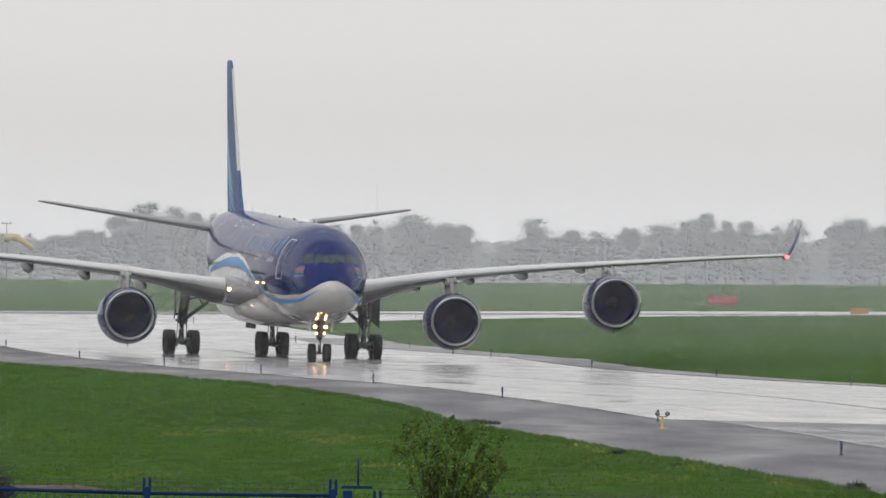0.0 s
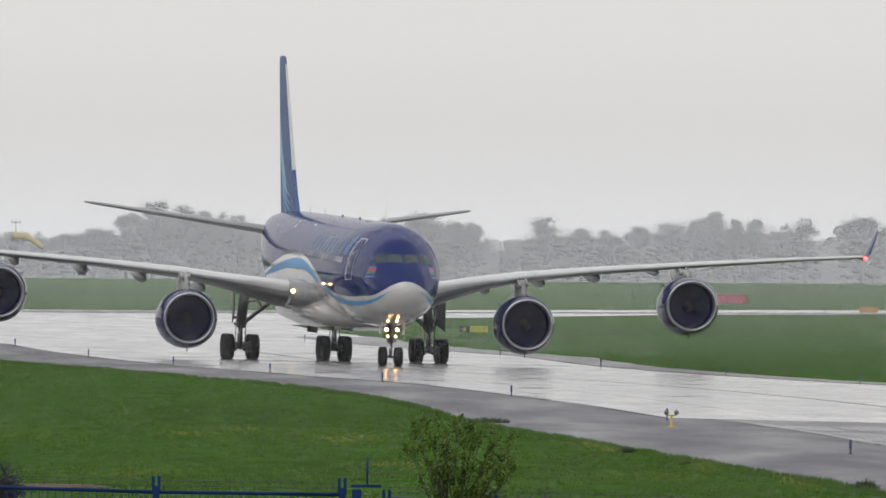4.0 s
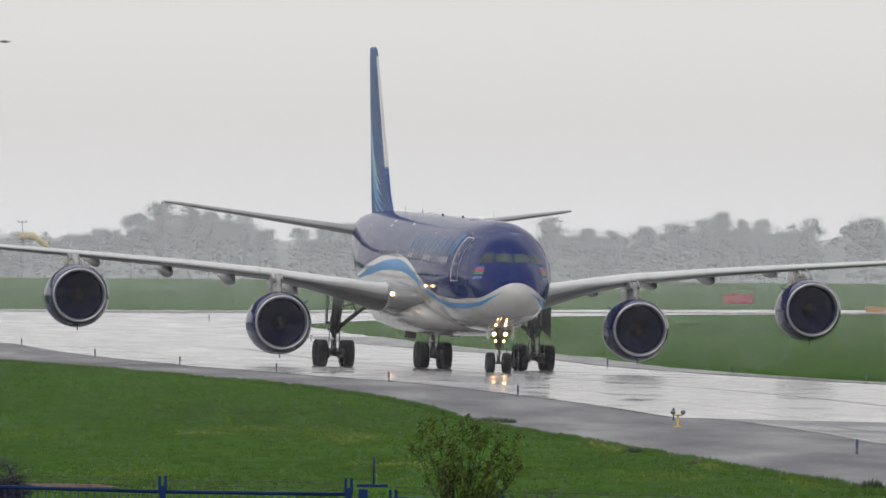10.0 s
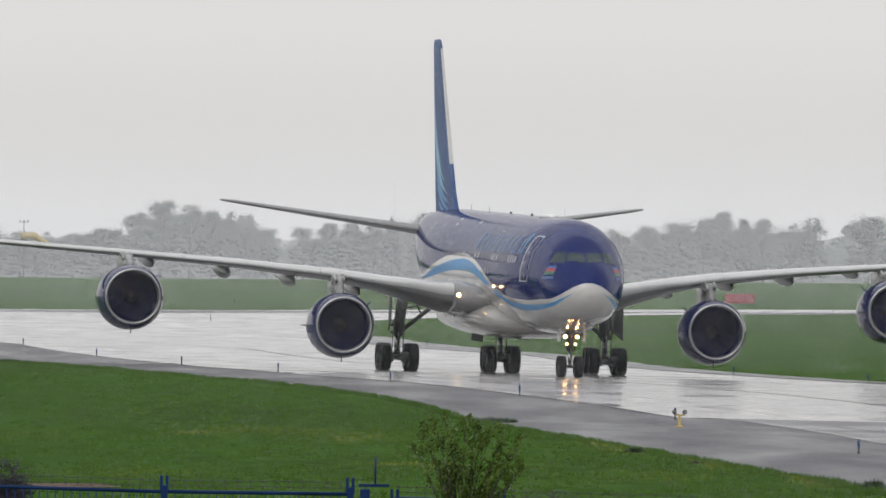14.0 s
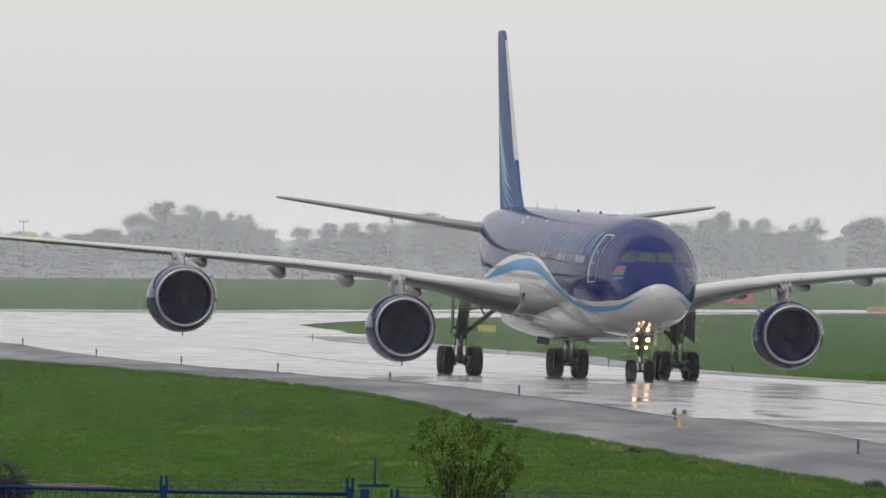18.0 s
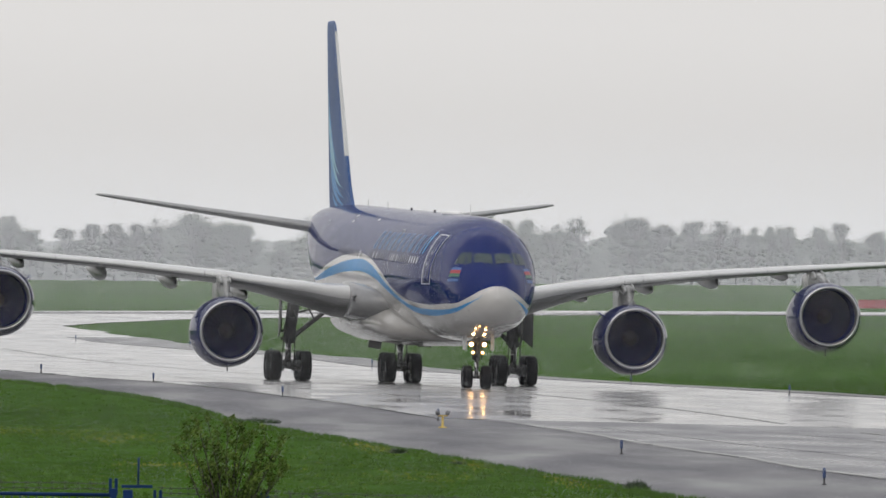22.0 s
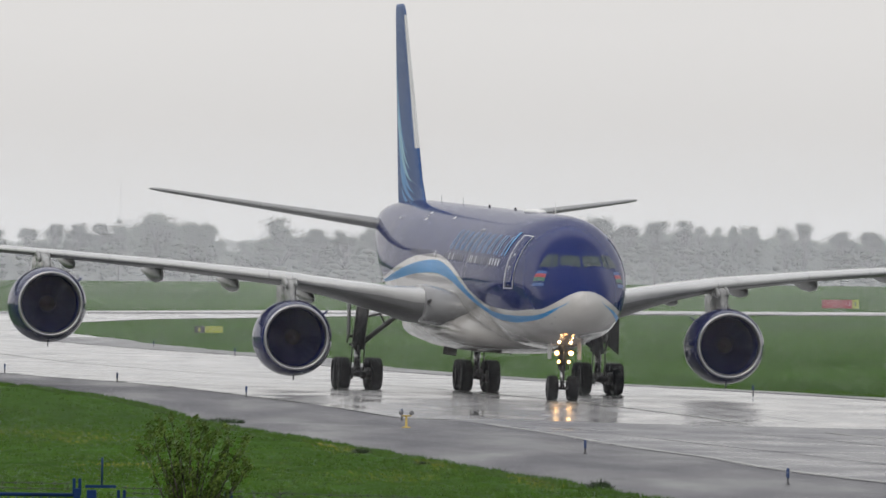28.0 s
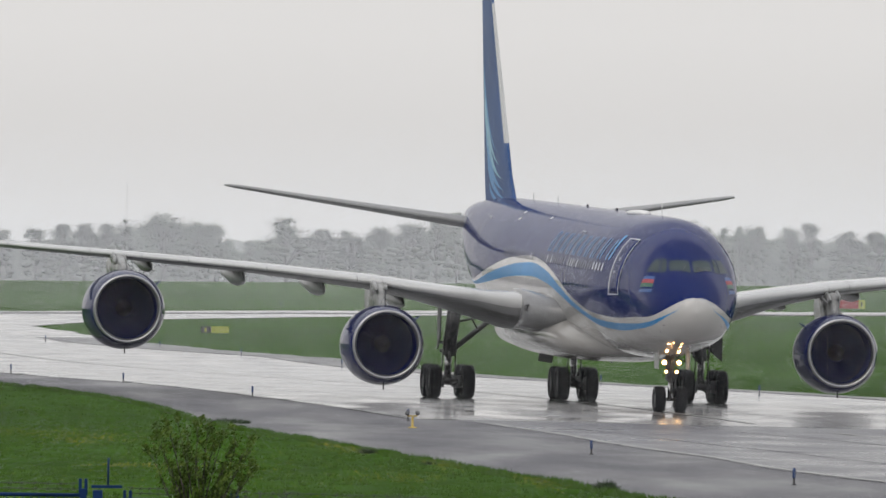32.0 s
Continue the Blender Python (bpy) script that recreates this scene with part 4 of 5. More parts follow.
def tree_mesh(seed):
    """Trunk with limbs, and a crown of lobes made of uneven clumps with loose leaves round them."""
    rnd = random.Random(seed)
    tb = bmesh.new()
    fork = Vector((rnd.uniform(-.3, .3), 0, TREE_H * rnd.uniform(.2, .3)))
    limb(tb, (0, 0, -.5), fork, .32, .24)
    lobes = []
    for k in range(17):
        a = k * 2.4 + rnd.uniform(-.4, .4)
        q = rnd.uniform(.76, .94) if k < 8 else rnd.uniform(.36, .78)
        wide = TREE_W / 2 * math.sqrt(1 - max((q - .4) / .6, 0) ** 2)
        out = rnd.uniform(.1, .8) if k < 8 else rnd.uniform(.5, .9)
        c = Vector((math.cos(a) * wide * out, math.sin(a) * wide * out, TREE_H * q))
        limb(tb, fork, c, .15, .05, 5)
        lobes.append((c, rnd.uniform(.6, 1.15)))
        for j in range(3):
            e = c + Vector((rnd.gauss(0, .9), rnd.gauss(0, .9), rnd.uniform(0, .8)))
            limb(tb, fork.lerp(c, .6), e, .045, .012, 4)
    v, f, cores = [], [], []
    for i in range(210):
        c, r = rnd.choice(lobes)
        d = Vector((rnd.gauss(0, 1), rnd.gauss(0, 1), rnd.gauss(0, 1))).normalized()
        p = c + d * r * rnd.uniform(.2, 1.0)
        p.z = min(p.z, TREE_H - .5)
        clump_at(v, f, p, rnd.uniform(.1, .27), rnd)
        cores.append(p)
    for i in range(40):
        q = rnd.uniform(.1, .6)
        a = rnd.uniform(0, math.tau)
        clump_at(v, f, (math.cos(a) * TREE_W * .34, math.sin(a) * TREE_W * .34, TREE_H * q), rnd.uniform(.5, .95), rnd)
    gen = np.random.default_rng(seed)
    pts = np.array(cores)[gen.integers(0, len(cores), 11000)] + gen.normal(0, 1, (11000, 3)) * gen.uniform(.2, .6, (11000, 1))
    loose_leaves(v, f, pts[pts[:, 2] < TREE_H + .25], gen, .045, .085)
    me = bpy.data.meshes.new("crown")
    me.from_pydata(v, [], f)
    me.polygons.foreach_set("use_smooth", [True] * len(f))
    me.materials.append(LEAF)
    return mesh_of("trunk", tb, BARK), me


def loose_leaves(v, f, pts, gen, lo=.035, hi=.065):
    """A small tilted leaf at each of the points."""
    m = len(pts)
    n = gen.normal(0, .25, (m, 3)) + np.array((0, -.7, .8))
    n /= np.linalg.norm(n, axis=1, keepdims=True)
    u = np.cross(n, gen.normal(0, 1, (m, 3)))
    u *= gen.uniform(lo, hi, (m, 1)) / np.linalg.norm(u, axis=1, keepdims=True)
    w = np.cross(n, u)
    quad = np.stack([pts - u - w * .6, pts + u - w * .5, pts + u * .6 + w, pts - u * .8 + w * .8], 1).reshape(-1, 3)
    k = len(v)
    v.extend(quad.tolist())
    f.extend([(k + 4 * i, k + 4 * i + 1, k + 4 * i + 2, k + 4 * i + 3) for i in range(m)])


# the single trees of the wood's edge: across, height of the top, width of the crown
TREES_W = [(-106, 15, 8), (-99, 15, 8), (-92, 14, 8), (-86.2, 13.9, 4), (-80.5, 13.4, 7), (-74, 15.5, 7.5), (-67.3, 18.4, 6), (-61.5, 20.6, 7), (-55, 19.8, 7), (-50.3, 18.7, 5), (-47, 18.4, 4.5), (-43, 17.9, 5),
           (-38.3, 15.9, 4.5), (-30.5, 15.5, 5), (-25, 15.8, 5.5), (-20, 16.1, 6), (-15, 16.4, 5), (-11.2, 17.6, 3.6), (-3, 18.6, 9), (4.6, 17.7, 5), (8.4, 16.8, 4.6)]
TREES_E = [(16, 12.4, 3.4), (23.8, 17.9, 8.4), (31.5, 15.5, 6), (37.5, 15.1, 7), (44, 15.9, 6), (51, 17.9, 6), (56.5, 18.4, 6), (60.7, 19, 5), (65, 17.5, 4.5), (69.3, 17.8, 5), (75.5, 16.8, 6), (80, 18.2, 5),
           (92.4, 19.5, 8), (98.5, 17.1, 6), (105, 17.4, 6), (111.2, 17.8, 6), (115, 16.7, 4), (118.8, 16.5, 4), (122.2, 16.6, 3), (125.8, 17.8, 4), (133.5, 17, 4), (137.6, 17.3, 5), (146, 15.5, 7), (152, 15.6, 7), (158, 15.5, 7), (165, 15.5, 8)]
TREES = TREES_W + TREES_E
KINDS = []
for i, (x, zt, w) in enumerate(TREES):
    w *= 1.42
    zt += .25
    y = 2698 + 14 * noise.noise((i * 1.7, 0, 0))
    zb = ground_z(x, y)
    m = pose(x, y, zb, 0, 0, 37 * i % 360) @ Matrix.Diagonal((w / TREE_W, w / TREE_W, (zt - zb) / TREE_H, 1))
    if i < 7:
        tr = thing("tree", "distant broadleaf tree in fresh leaf, veiled by rain", "tree", "far tree line")
        for nm, me in zip(("trunk", "crown"), tree_mesh(i + 11)):
            o = new(nm, me)
            o.parent = tr
        tr.matrix_basis = m
        KINDS.append(tr)
    else:
        o = copy_thing(KINDS[i % 7], Matrix())
        o.matrix_basis = m


GAPS = [(-84.2, 11.8), (-71, 13), (-35, 11.6), (13.6, 10.8), (85.2, 12.6), (130.4, 14.4), (141, 13.4)]


def wood_top(x):
    """Height of the dense wood behind the single trees, with its clearings."""
    top = float(np.interp(x, [t[0] for t in TREES], [t[1] for t in TREES])) - 1.0 + .7 * noise.noise((x * .35, 4, 0)) + .4 * noise.noise((x * 1.1, 7, 0))
    for gx, gz in GAPS:
        top = min(top, gz - .6 + ((x - gx) / 2.3) ** 2 * 1.6)
    return top


# dense wood behind the single trees
rnd = random.Random(5)
v, f = [], []
for i in range(8200):
    x = rnd.uniform(-150, 200)
    y = 2745 + rnd.uniform(0, 90)
    zb = ground_z(x, y)
    clump_at(v, f, (x, y, zb + (wood_top(x) - 1.9 - zb) * rnd.random() ** .9), rnd.uniform(.6, 1.3), rnd)
for i in range(1300):
    x = rnd.uniform(-150, 200)
    zb = ground_z(x, 2870)
    clump_at(v, f, (x, 2870, zb + 6.6 * rnd.random()), rnd.uniform(1.2, 2.2), rnd)
gen = np.random.default_rng(6)
xs = gen.uniform(-130, 190, 300000)
crest = np.interp(xs, np.arange(-130, 190.5, .5), [wood_top(-130 + .5 * i) for i in range(641)])
pts = np.stack([xs, gen.uniform(2736, 2743, len(xs)), np.where(gen.random(len(xs)) < .09, crest + .8 - 3 * np.sqrt(gen.random(len(xs))), crest - 1.9 - (crest - 5.2) * gen.random(len(xs)))], 1)
loose_leaves(v, f, pts, gen, .07, .125)
# unseen wood past both ends, added to darken reflections in the hull
for i in range(1200):
    x = rnd.choice((rnd.uniform(-1700, -150), rnd.uniform(200, 1700)))
    zb = ground_z(x, 2780)
    clump_at(v, f, (x, 2780 + rnd.uniform(-30, 30), zb + 9 * rnd.random()), rnd.uniform(3, 5), rnd)
for i in range(3600):
    x = rnd.uniform(-190, 250)
    top = 14.6 + 2.6 * noise.noise((x * .045, 8, 0)) + 1.3 * noise.noise((x * .2, 2, 0))
    zb = ground_z(x, 3560)
    clump_at(v, f, (x, 3560 + rnd.uniform(0, 40), zb + (top - zb) * rnd.random() ** .8), rnd.uniform(.8, 2.0), rnd)
xs = gen.uniform(-190, 250, 60000)
pts = np.stack([xs, gen.uniform(3550, 3556, len(xs)), np.array([14.9 + 2.6 * noise.noise((x * .045, 8, 0)) + 1.3 * noise.noise((x * .2, 2, 0)) for x in xs]) - 4 * gen.random(len(xs)) ** 1.5], 1)
loose_leaves(v, f, pts, gen, .06, .11)
me = bpy.data.meshes.new("far_wood")
me.from_pydata(v, [], f)
me.polygons.foreach_set("use_smooth", [True] * len(f))
me.materials.append(LEAF)
tagged(new("far_wood", me), "dense far wood behind the tree line, with unseen ends added", "woodland", kind="stuff")

# haze over the field, imitated by curtains of thin pale streaks
MIST = mat("haze_spray_thread", (.79, .82, .87), .5, var=.02)
rnd = random.Random(8)
v, f = [], []


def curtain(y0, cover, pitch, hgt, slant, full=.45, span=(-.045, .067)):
    """Fine pale threads standing in for haze, thinning out upwards, leaning so that they catch the sky."""
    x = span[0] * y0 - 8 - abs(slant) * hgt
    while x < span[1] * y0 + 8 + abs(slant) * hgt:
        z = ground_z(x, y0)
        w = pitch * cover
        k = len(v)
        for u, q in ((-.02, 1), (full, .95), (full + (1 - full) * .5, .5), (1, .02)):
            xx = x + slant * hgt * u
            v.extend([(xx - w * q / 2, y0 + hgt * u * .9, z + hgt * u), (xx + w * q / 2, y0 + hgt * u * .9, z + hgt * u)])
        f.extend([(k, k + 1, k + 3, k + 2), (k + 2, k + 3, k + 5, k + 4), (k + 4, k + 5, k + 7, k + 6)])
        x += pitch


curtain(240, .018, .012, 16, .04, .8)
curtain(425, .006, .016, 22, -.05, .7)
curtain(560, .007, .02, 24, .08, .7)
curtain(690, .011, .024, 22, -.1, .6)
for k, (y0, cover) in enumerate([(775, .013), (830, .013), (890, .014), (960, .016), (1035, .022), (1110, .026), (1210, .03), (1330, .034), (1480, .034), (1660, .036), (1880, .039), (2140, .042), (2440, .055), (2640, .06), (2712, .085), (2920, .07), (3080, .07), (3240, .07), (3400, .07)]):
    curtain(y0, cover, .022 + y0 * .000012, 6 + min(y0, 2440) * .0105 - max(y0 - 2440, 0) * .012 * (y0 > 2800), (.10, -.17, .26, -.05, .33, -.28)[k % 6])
me = bpy.data.meshes.new("rain_haze")
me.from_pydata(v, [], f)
me.materials.append(MIST)
tagged(new("rain_haze", me), "pale threads standing in for rain haze over the field", "rain", kind="stuff")

# spray torn off the wet pavement behind the wheels and engines, in the airliner's own axes
rnd = random.Random(12)
v, f = [], []
for i in range(10000):
    lane = rnd.choice((-19.3, -19.3, -9.4, -9.4, -5.3, .1, 5.3, 9.4, 9.4, 19.3, 19.3))
    back = 38 + 170 * rnd.random() ** 1.2
    x = lane + rnd.gauss(0, 1) * (1.6 + (back - 38) * .05)
    z = rnd.expovariate(1 / .34) * (1 + (back - 38) * .016)
    if z > 3.6:
        continue
    ln, up = rnd.gauss(0, 1.0), rnd.uniform(.02, .9)
    k = len(v)
    v += [(x, back, z), (x, back + .001, z + .0009), (x + ln, back + up, z + up)]
    f.append((k, k + 1, k + 2))
me = bpy.data.meshes.new("spray")
me.from_pydata(v, [], f)
me.materials.append(MIST)
spray = tagged(new("spray", me), "low white spray blown up behind the rolling airliner", "spray")

# ---- blue fence and shrubs in the foreground ----
FBL = mat("fence_blue", (.0065, .027, .105), .6, spec=.15, var=.2, scale=2)
FY = 165.0


fence = thing("fence", "blue steel bar fence topped with barbed wire", "fence")


def fence_panel(x0, x1, z0, z1):
    th = part("top_rail", tube(bmesh.new(), (x0, FY, z0), (x1, FY, z1), .025), FBL, fence)
    part("bottom_rail", tube(bmesh.new(), (x0, FY, .2), (x1, FY, .2), .03), FBL, th)
    n = max(2, int((x1 - x0) / .105))
    bar = mesh_of("bar", tube(bmesh.new(), (0, 0, 0), (0, 0, 1.76), .008, n=6), FBL)
    for i in range(1, n):
        o = new("bar", bar)
        o.parent = th
        u = i / n
        o.location = (x0 + (x1 - x0) * u, FY, .2 + (z0 + (z1 - z0) * u - 1.97))
    rnd = random.Random(int(x0 * 10))
    for dz in (.08, .15):
        bm = bmesh.new()
        pts = [(x0 + (x1 - x0) * i / 8, FY, z0 + dz + (z1 - z0) * i / 8 + .006 * rnd.uniform(-1, 1)) for i in range(9)]
        for a, b in zip(pts, pts[1:]):
            tube(bm, a, b, .0048, n=5)
        for i in range(14):
            x = x0 + (x1 - x0) * (i + .5) / 14
            z = z0 + dz + (z1 - z0) * (i + .5) / 14
            tube(bm, (x - .02, FY, z - .025), (x + .02, FY, z + .03), .004, n=4)
            tube(bm, (x + .015, FY, z - .025), (x - .02, FY, z + .03), .004, n=4)
        part("barbed_wire", bm, MBLK, th)
    return th


def fence_post(x, top, w=.045):
    bm = bmesh.new()
    box(bm, (x - w, FY - w, -.4), (x + w, FY + w, top - .13), bevel=.008)
    th = part("post", bm, FBL, fence, smooth=False)
    for s in (-1, 1):
        bm = bmesh.new()
        box(bm, (x + s * .038 - .02, FY - .02, top - .22), (x + s * .038 + .02, FY + .02, top), bevel=.005)
        part("wire_arm", bm, FBL, th, smooth=False)


fence_panel(-8.9, -6.1, 2.03, 2.02)
fence_panel(-6.1, -3.73, 2.02, 1.965)
fence_panel(-3.65, -1.26, 1.965, 1.95)
fence_panel(-.63, 1.0, 1.9, 1.86)
fence_panel(1.05, 3.4, 1.84, 1.8)
for x, t in ((-6.1, 2.22), (-3.69, 2.18), (-1.22, 2.17), (-.63, 2.02), (.79, 2.0), (3.4, 1.9)):
    fence_post(x, t)
gp = thing("gate_post", "blue gate post with a box and a thin upright rod", "post")
bm = bmesh.new()
box(bm, (-1.09, FY - .05, -.4), (-.96, FY + .05, 2.02), bevel=.01)
part("shaft", bm, FBL, gp, smooth=False)
bm = bmesh.new()
box(bm, (-1.11, FY - .02, 2.045), (-.70, FY + .02, 2.085), bevel=.005)
part("crossbar", bm, FBL, gp, smooth=False)
part("rod", tube(bmesh.new(), (-.89, FY, 2.07), (-.885, FY, 2.45), .014, n=6), FBL, gp)

# young tree in front of the fence
BUD = mat("young_leaf", (.092, .142, .026), .6, spec=.12, var=.25, scale=4, col2=(.054, .084, .017), island=.4)
TWIG = mat("twig_bark", (.06, .05, .046), .8, var=.25, scale=8)


def young_tree(cx, cy, seed):
    rnd = random.Random(seed)
    th = thing("young_tree", "young multi-stemmed tree with fresh small leaves", "tree", m=pose(cx, cy, ground_z(cx, cy)))
    v, f = [], []

    def leaf(p, s):
        n = Vector((rnd.gauss(0, 1), rnd.gauss(0, 1), rnd.gauss(0, .7))).normalized()
        u = n.orthogonal().normalized()
        w = n.cross(u)
        k = len(v)
        v.extend([p - u * s, p - w * s * .45, p + u * s, p + w * s * .45])
        f.append((k, k + 1, k + 2, k + 3))

    def spray(p, n, spread):
        for i in range(n):
            leaf(p + Vector((rnd.gauss(0, spread), rnd.gauss(0, spread), rnd.gauss(0, spread))), rnd.uniform(.015, .034))

    def twig(tw, p, d, ln, r):
        for i in range(4):
            d = (d + Vector((rnd.gauss(0, .1), rnd.gauss(0, .1), .1 + rnd.gauss(0, .05)))).normalized()
            q = p + d * ln / 4
            tube(tw, p, q, r * (1 - i * .2), r * (.8 - i * .2), 5)
            spray(q, (0, 1, 5, 9)[i], .024)
            p = q
        spray(p, 10, .026)

    # long stems fanning out from the base to an uneven outline
    for i, (ex, ez) in enumerate(((-.6, 3.2), (-.52, 3.4), (-.4, 3.6), (-.44, 3.2), (-.26, 3.58), (-.28, 3.25), (-.12, 3.4), (0, 3.5), (-.02, 3.15), (.12, 3.48), (.2, 3.3), (.3, 3.33), (.4, 3.2), (.48, 3.3), (.56, 3.18), (.63, 3.15), (.64, 2.95), (.3, 2.95), (-.3, 2.9), (.72, 3.0), (.3, 2.75), (-.12, 2.85))):
        tw = bmesh.new()
        end = Vector((ex * .97, rnd.uniform(-.35, .35), ez - .08))
        p = Vector((ex * .12 + rnd.uniform(-.05, .05), rnd.uniform(-.1, .1), 1.6))
        if i < 6:
            tube(tw, (p.x * .6, p.y, -.1), p, .024, .017, 6)
        else:
            p = Vector((ex * .16, p.y, 1.95))
        bend = Vector((ex * .03 + rnd.uniform(-.06, .06), 0, .1))
        pts = [Vector((p.x + (end.x - p.x) * u ** 1.45, p.y + (end.y - p.y) * u, p.z + (end.z - p.z) * u)) - bend * math.sin(math.pi * u) for u in [j / 9 for j in range(10)]]
        for j, (a, b) in enumerate(zip(pts, pts[1:])):
            r0 = .019 * (1 - j * .095)
            tube(tw, a, b, r0, r0 - .0017, 5)
            if j >= 3 + (i + (abs(ex) > .4)) % 3:
                for k in range(1 + (i + j) % 2):
                    o = a.lerp(b, rnd.random())
                    ang = rnd.uniform(0, math.tau)
                    twig(tw, o, ((b - a).normalized() * 1.2 + Vector((math.cos(ang), math.sin(ang), .3)) * .6).normalized(), rnd.uniform(.12, .26) * (.45 + j * .075), .0045)
                spray(b, 3, .028)
        spray(end, 18, .035)
        part("stem", tw, TWIG, th)
    me = bpy.data.meshes.new("foliage")
    me.from_pydata(v, [], f)
    me.materials.append(BUD)
    o = new("foliage", me)
    o.parent = th


young_tree(.27, 150, 4)

# grey leafless shrub behind the fence
GTW = mat("bare_twig", (.044, .042, .066), .85, var=.2)


def bare_shrub(x, y, r, hgt, seed):
    rnd = random.Random(seed)
    bm = bmesh.new()
    for i in range(40):
        a, b = rnd.uniform(0, math.tau), rnd.random()
        tube(bm, (math.cos(a) * .08, math.sin(a) * .08, -.05), (math.cos(a) * b * r * .7, math.sin(a) * b * r * .7, hgt * .75), .014, .006, 5)
    for i in range(6000):
        a, b = rnd.uniform(0, math.tau), rnd.random() ** .6
        d = Vector((math.cos(a) * b * r, math.sin(a) * b * r, hgt * math.sqrt(1 - b * b * .85) * rnd.uniform(.7, 1)))
        p = d * rnd.uniform(.35, .95)
        q = p + Vector((rnd.gauss(0, .1), rnd.gauss(0, .1), rnd.gauss(.08, .07)))
        tube(bm, p, q, .008, .005, 4)
        for k in range(3):
            s = p.lerp(q, rnd.uniform(.3, .9))
            tube(bm, s, s + Vector((rnd.gauss(0, .12), rnd.gauss(0, .12), rnd.uniform(-.04, .12))), .006, .003, 4)
    th = thing("shrub", "grey leafless shrub behind the fence", "shrub", m=pose(x, y, ground_z(x, y)))
    part("bare_crown", bm, GTW, th)


bare_shrub(-6.0, 172, .62, 2.72, 2)
bare_shrub(1.55, 170, .85, 2.36, 3)

# tufts at the pavement's edge, dandelions in the grass
TUFT = mat("tuft_green", (.03, .06, .02), .7, var=.25, scale=3)


def tuft(x, y, r, hgt, seed):
    rnd = random.Random(seed)
    v, f = [], []
    for i in range(420):
        a, q = rnd.uniform(0, math.tau), r * math.sqrt(rnd.random())
        b = Vector((math.cos(a) * q, math.sin(a) * q, 0))
        t = b + Vector((rnd.gauss(0, .1) + math.cos(a) * .06, rnd.gauss(0, .1), hgt * rnd.uniform(.45, 1) * (1 - .5 * q / r)))
        w = Vector((.026, .006, 0))
        k = len(v)
        v += [b - w, b + w, t]
        f.append((k, k + 1, k + 2))
    me = bpy.data.meshes.new("tuft")
    me.from_pydata(v, [], f)
    me.materials.append(TUFT)
    o = new("grass_tuft", me)
    o.location = (x, y, ground_z(x, y) - .04)
    tagged(o, "dark clump of weeds at the pavement's edge", "grass tuft", "weed clumps")


for i, (x, y, r, hgt) in enumerate([(5.75, 373, .15, .22), (10.7, 308.5, .2, .4), (1.9, 445, .75, .34), (8.9, 336, .15, .12), (7.2, 352, .2, .12)]):
    tuft(x, y, r, hgt, i)
for i, (y, r, hgt) in enumerate(((497, .09, .1), (489, .07, .06), (512, .12, .09), (531, .1, .1), (548, .16, .12), (566, .1, .08), (583, .16, .12), (604, .12, .1), (640, .2, .12))):
    tuft(at_y(NE, y) + .1, y, r, hgt, i + 20)
# grass fringe along the pavement and tussocks in the near field
FRINGE = mat("grass_blades", (.066, .135, .021), .9, spec=0.0, var=.2, scale=.4, col2=(.046, .10, .015), island=.3)
rnd = random.Random(21)
v, f = [], []


def clump(x, y, n, rad, hgt, wd):
    z = ground_z(x, y) - .06
    for i in range(n):
        a = rnd.uniform(0, math.tau)
        q = rad * rnd.random()
        bx, by = x + math.cos(a) * q, y + math.sin(a) * q
        k = len(v)
        h = hgt * rnd.uniform(.6, 1.15)
        v.extend([(bx - wd, by, z), (bx + wd, by + .01, z), (bx + rnd.gauss(0, .05), by + rnd.uniform(-.02, .06), z + h)])
        f.append((k, k + 1, k + 2))


for i in range(5200):
    y = 285 + 365 * (i + rnd.random()) / 5200
    clump(at_y(GE, y) + rag(y) + rnd.uniform(-.35, .12), y, 5, .12, rnd.uniform(.08, .2), .02)
for i in range(15000):
    y = 262 + 380 * rnd.random() ** 1.3
    x = rnd.uniform(-.038 * y - 1, .07 * y)
    if x > at_y(GE, y) - .3 or noise.noise((x * .5, y * .09, 1.0)) < -.15:
        continue
    clump(x, y, 6, .16, rnd.uniform(.07, .15), .025)
me = bpy.data.meshes.new("grass_blades")
me.from_pydata(v, [], f)
me.materials.append(FRINGE)
tagged(new("grass_blades", me), "rough grass blades at the pavement's edge and in the field", "grass", kind="stuff")

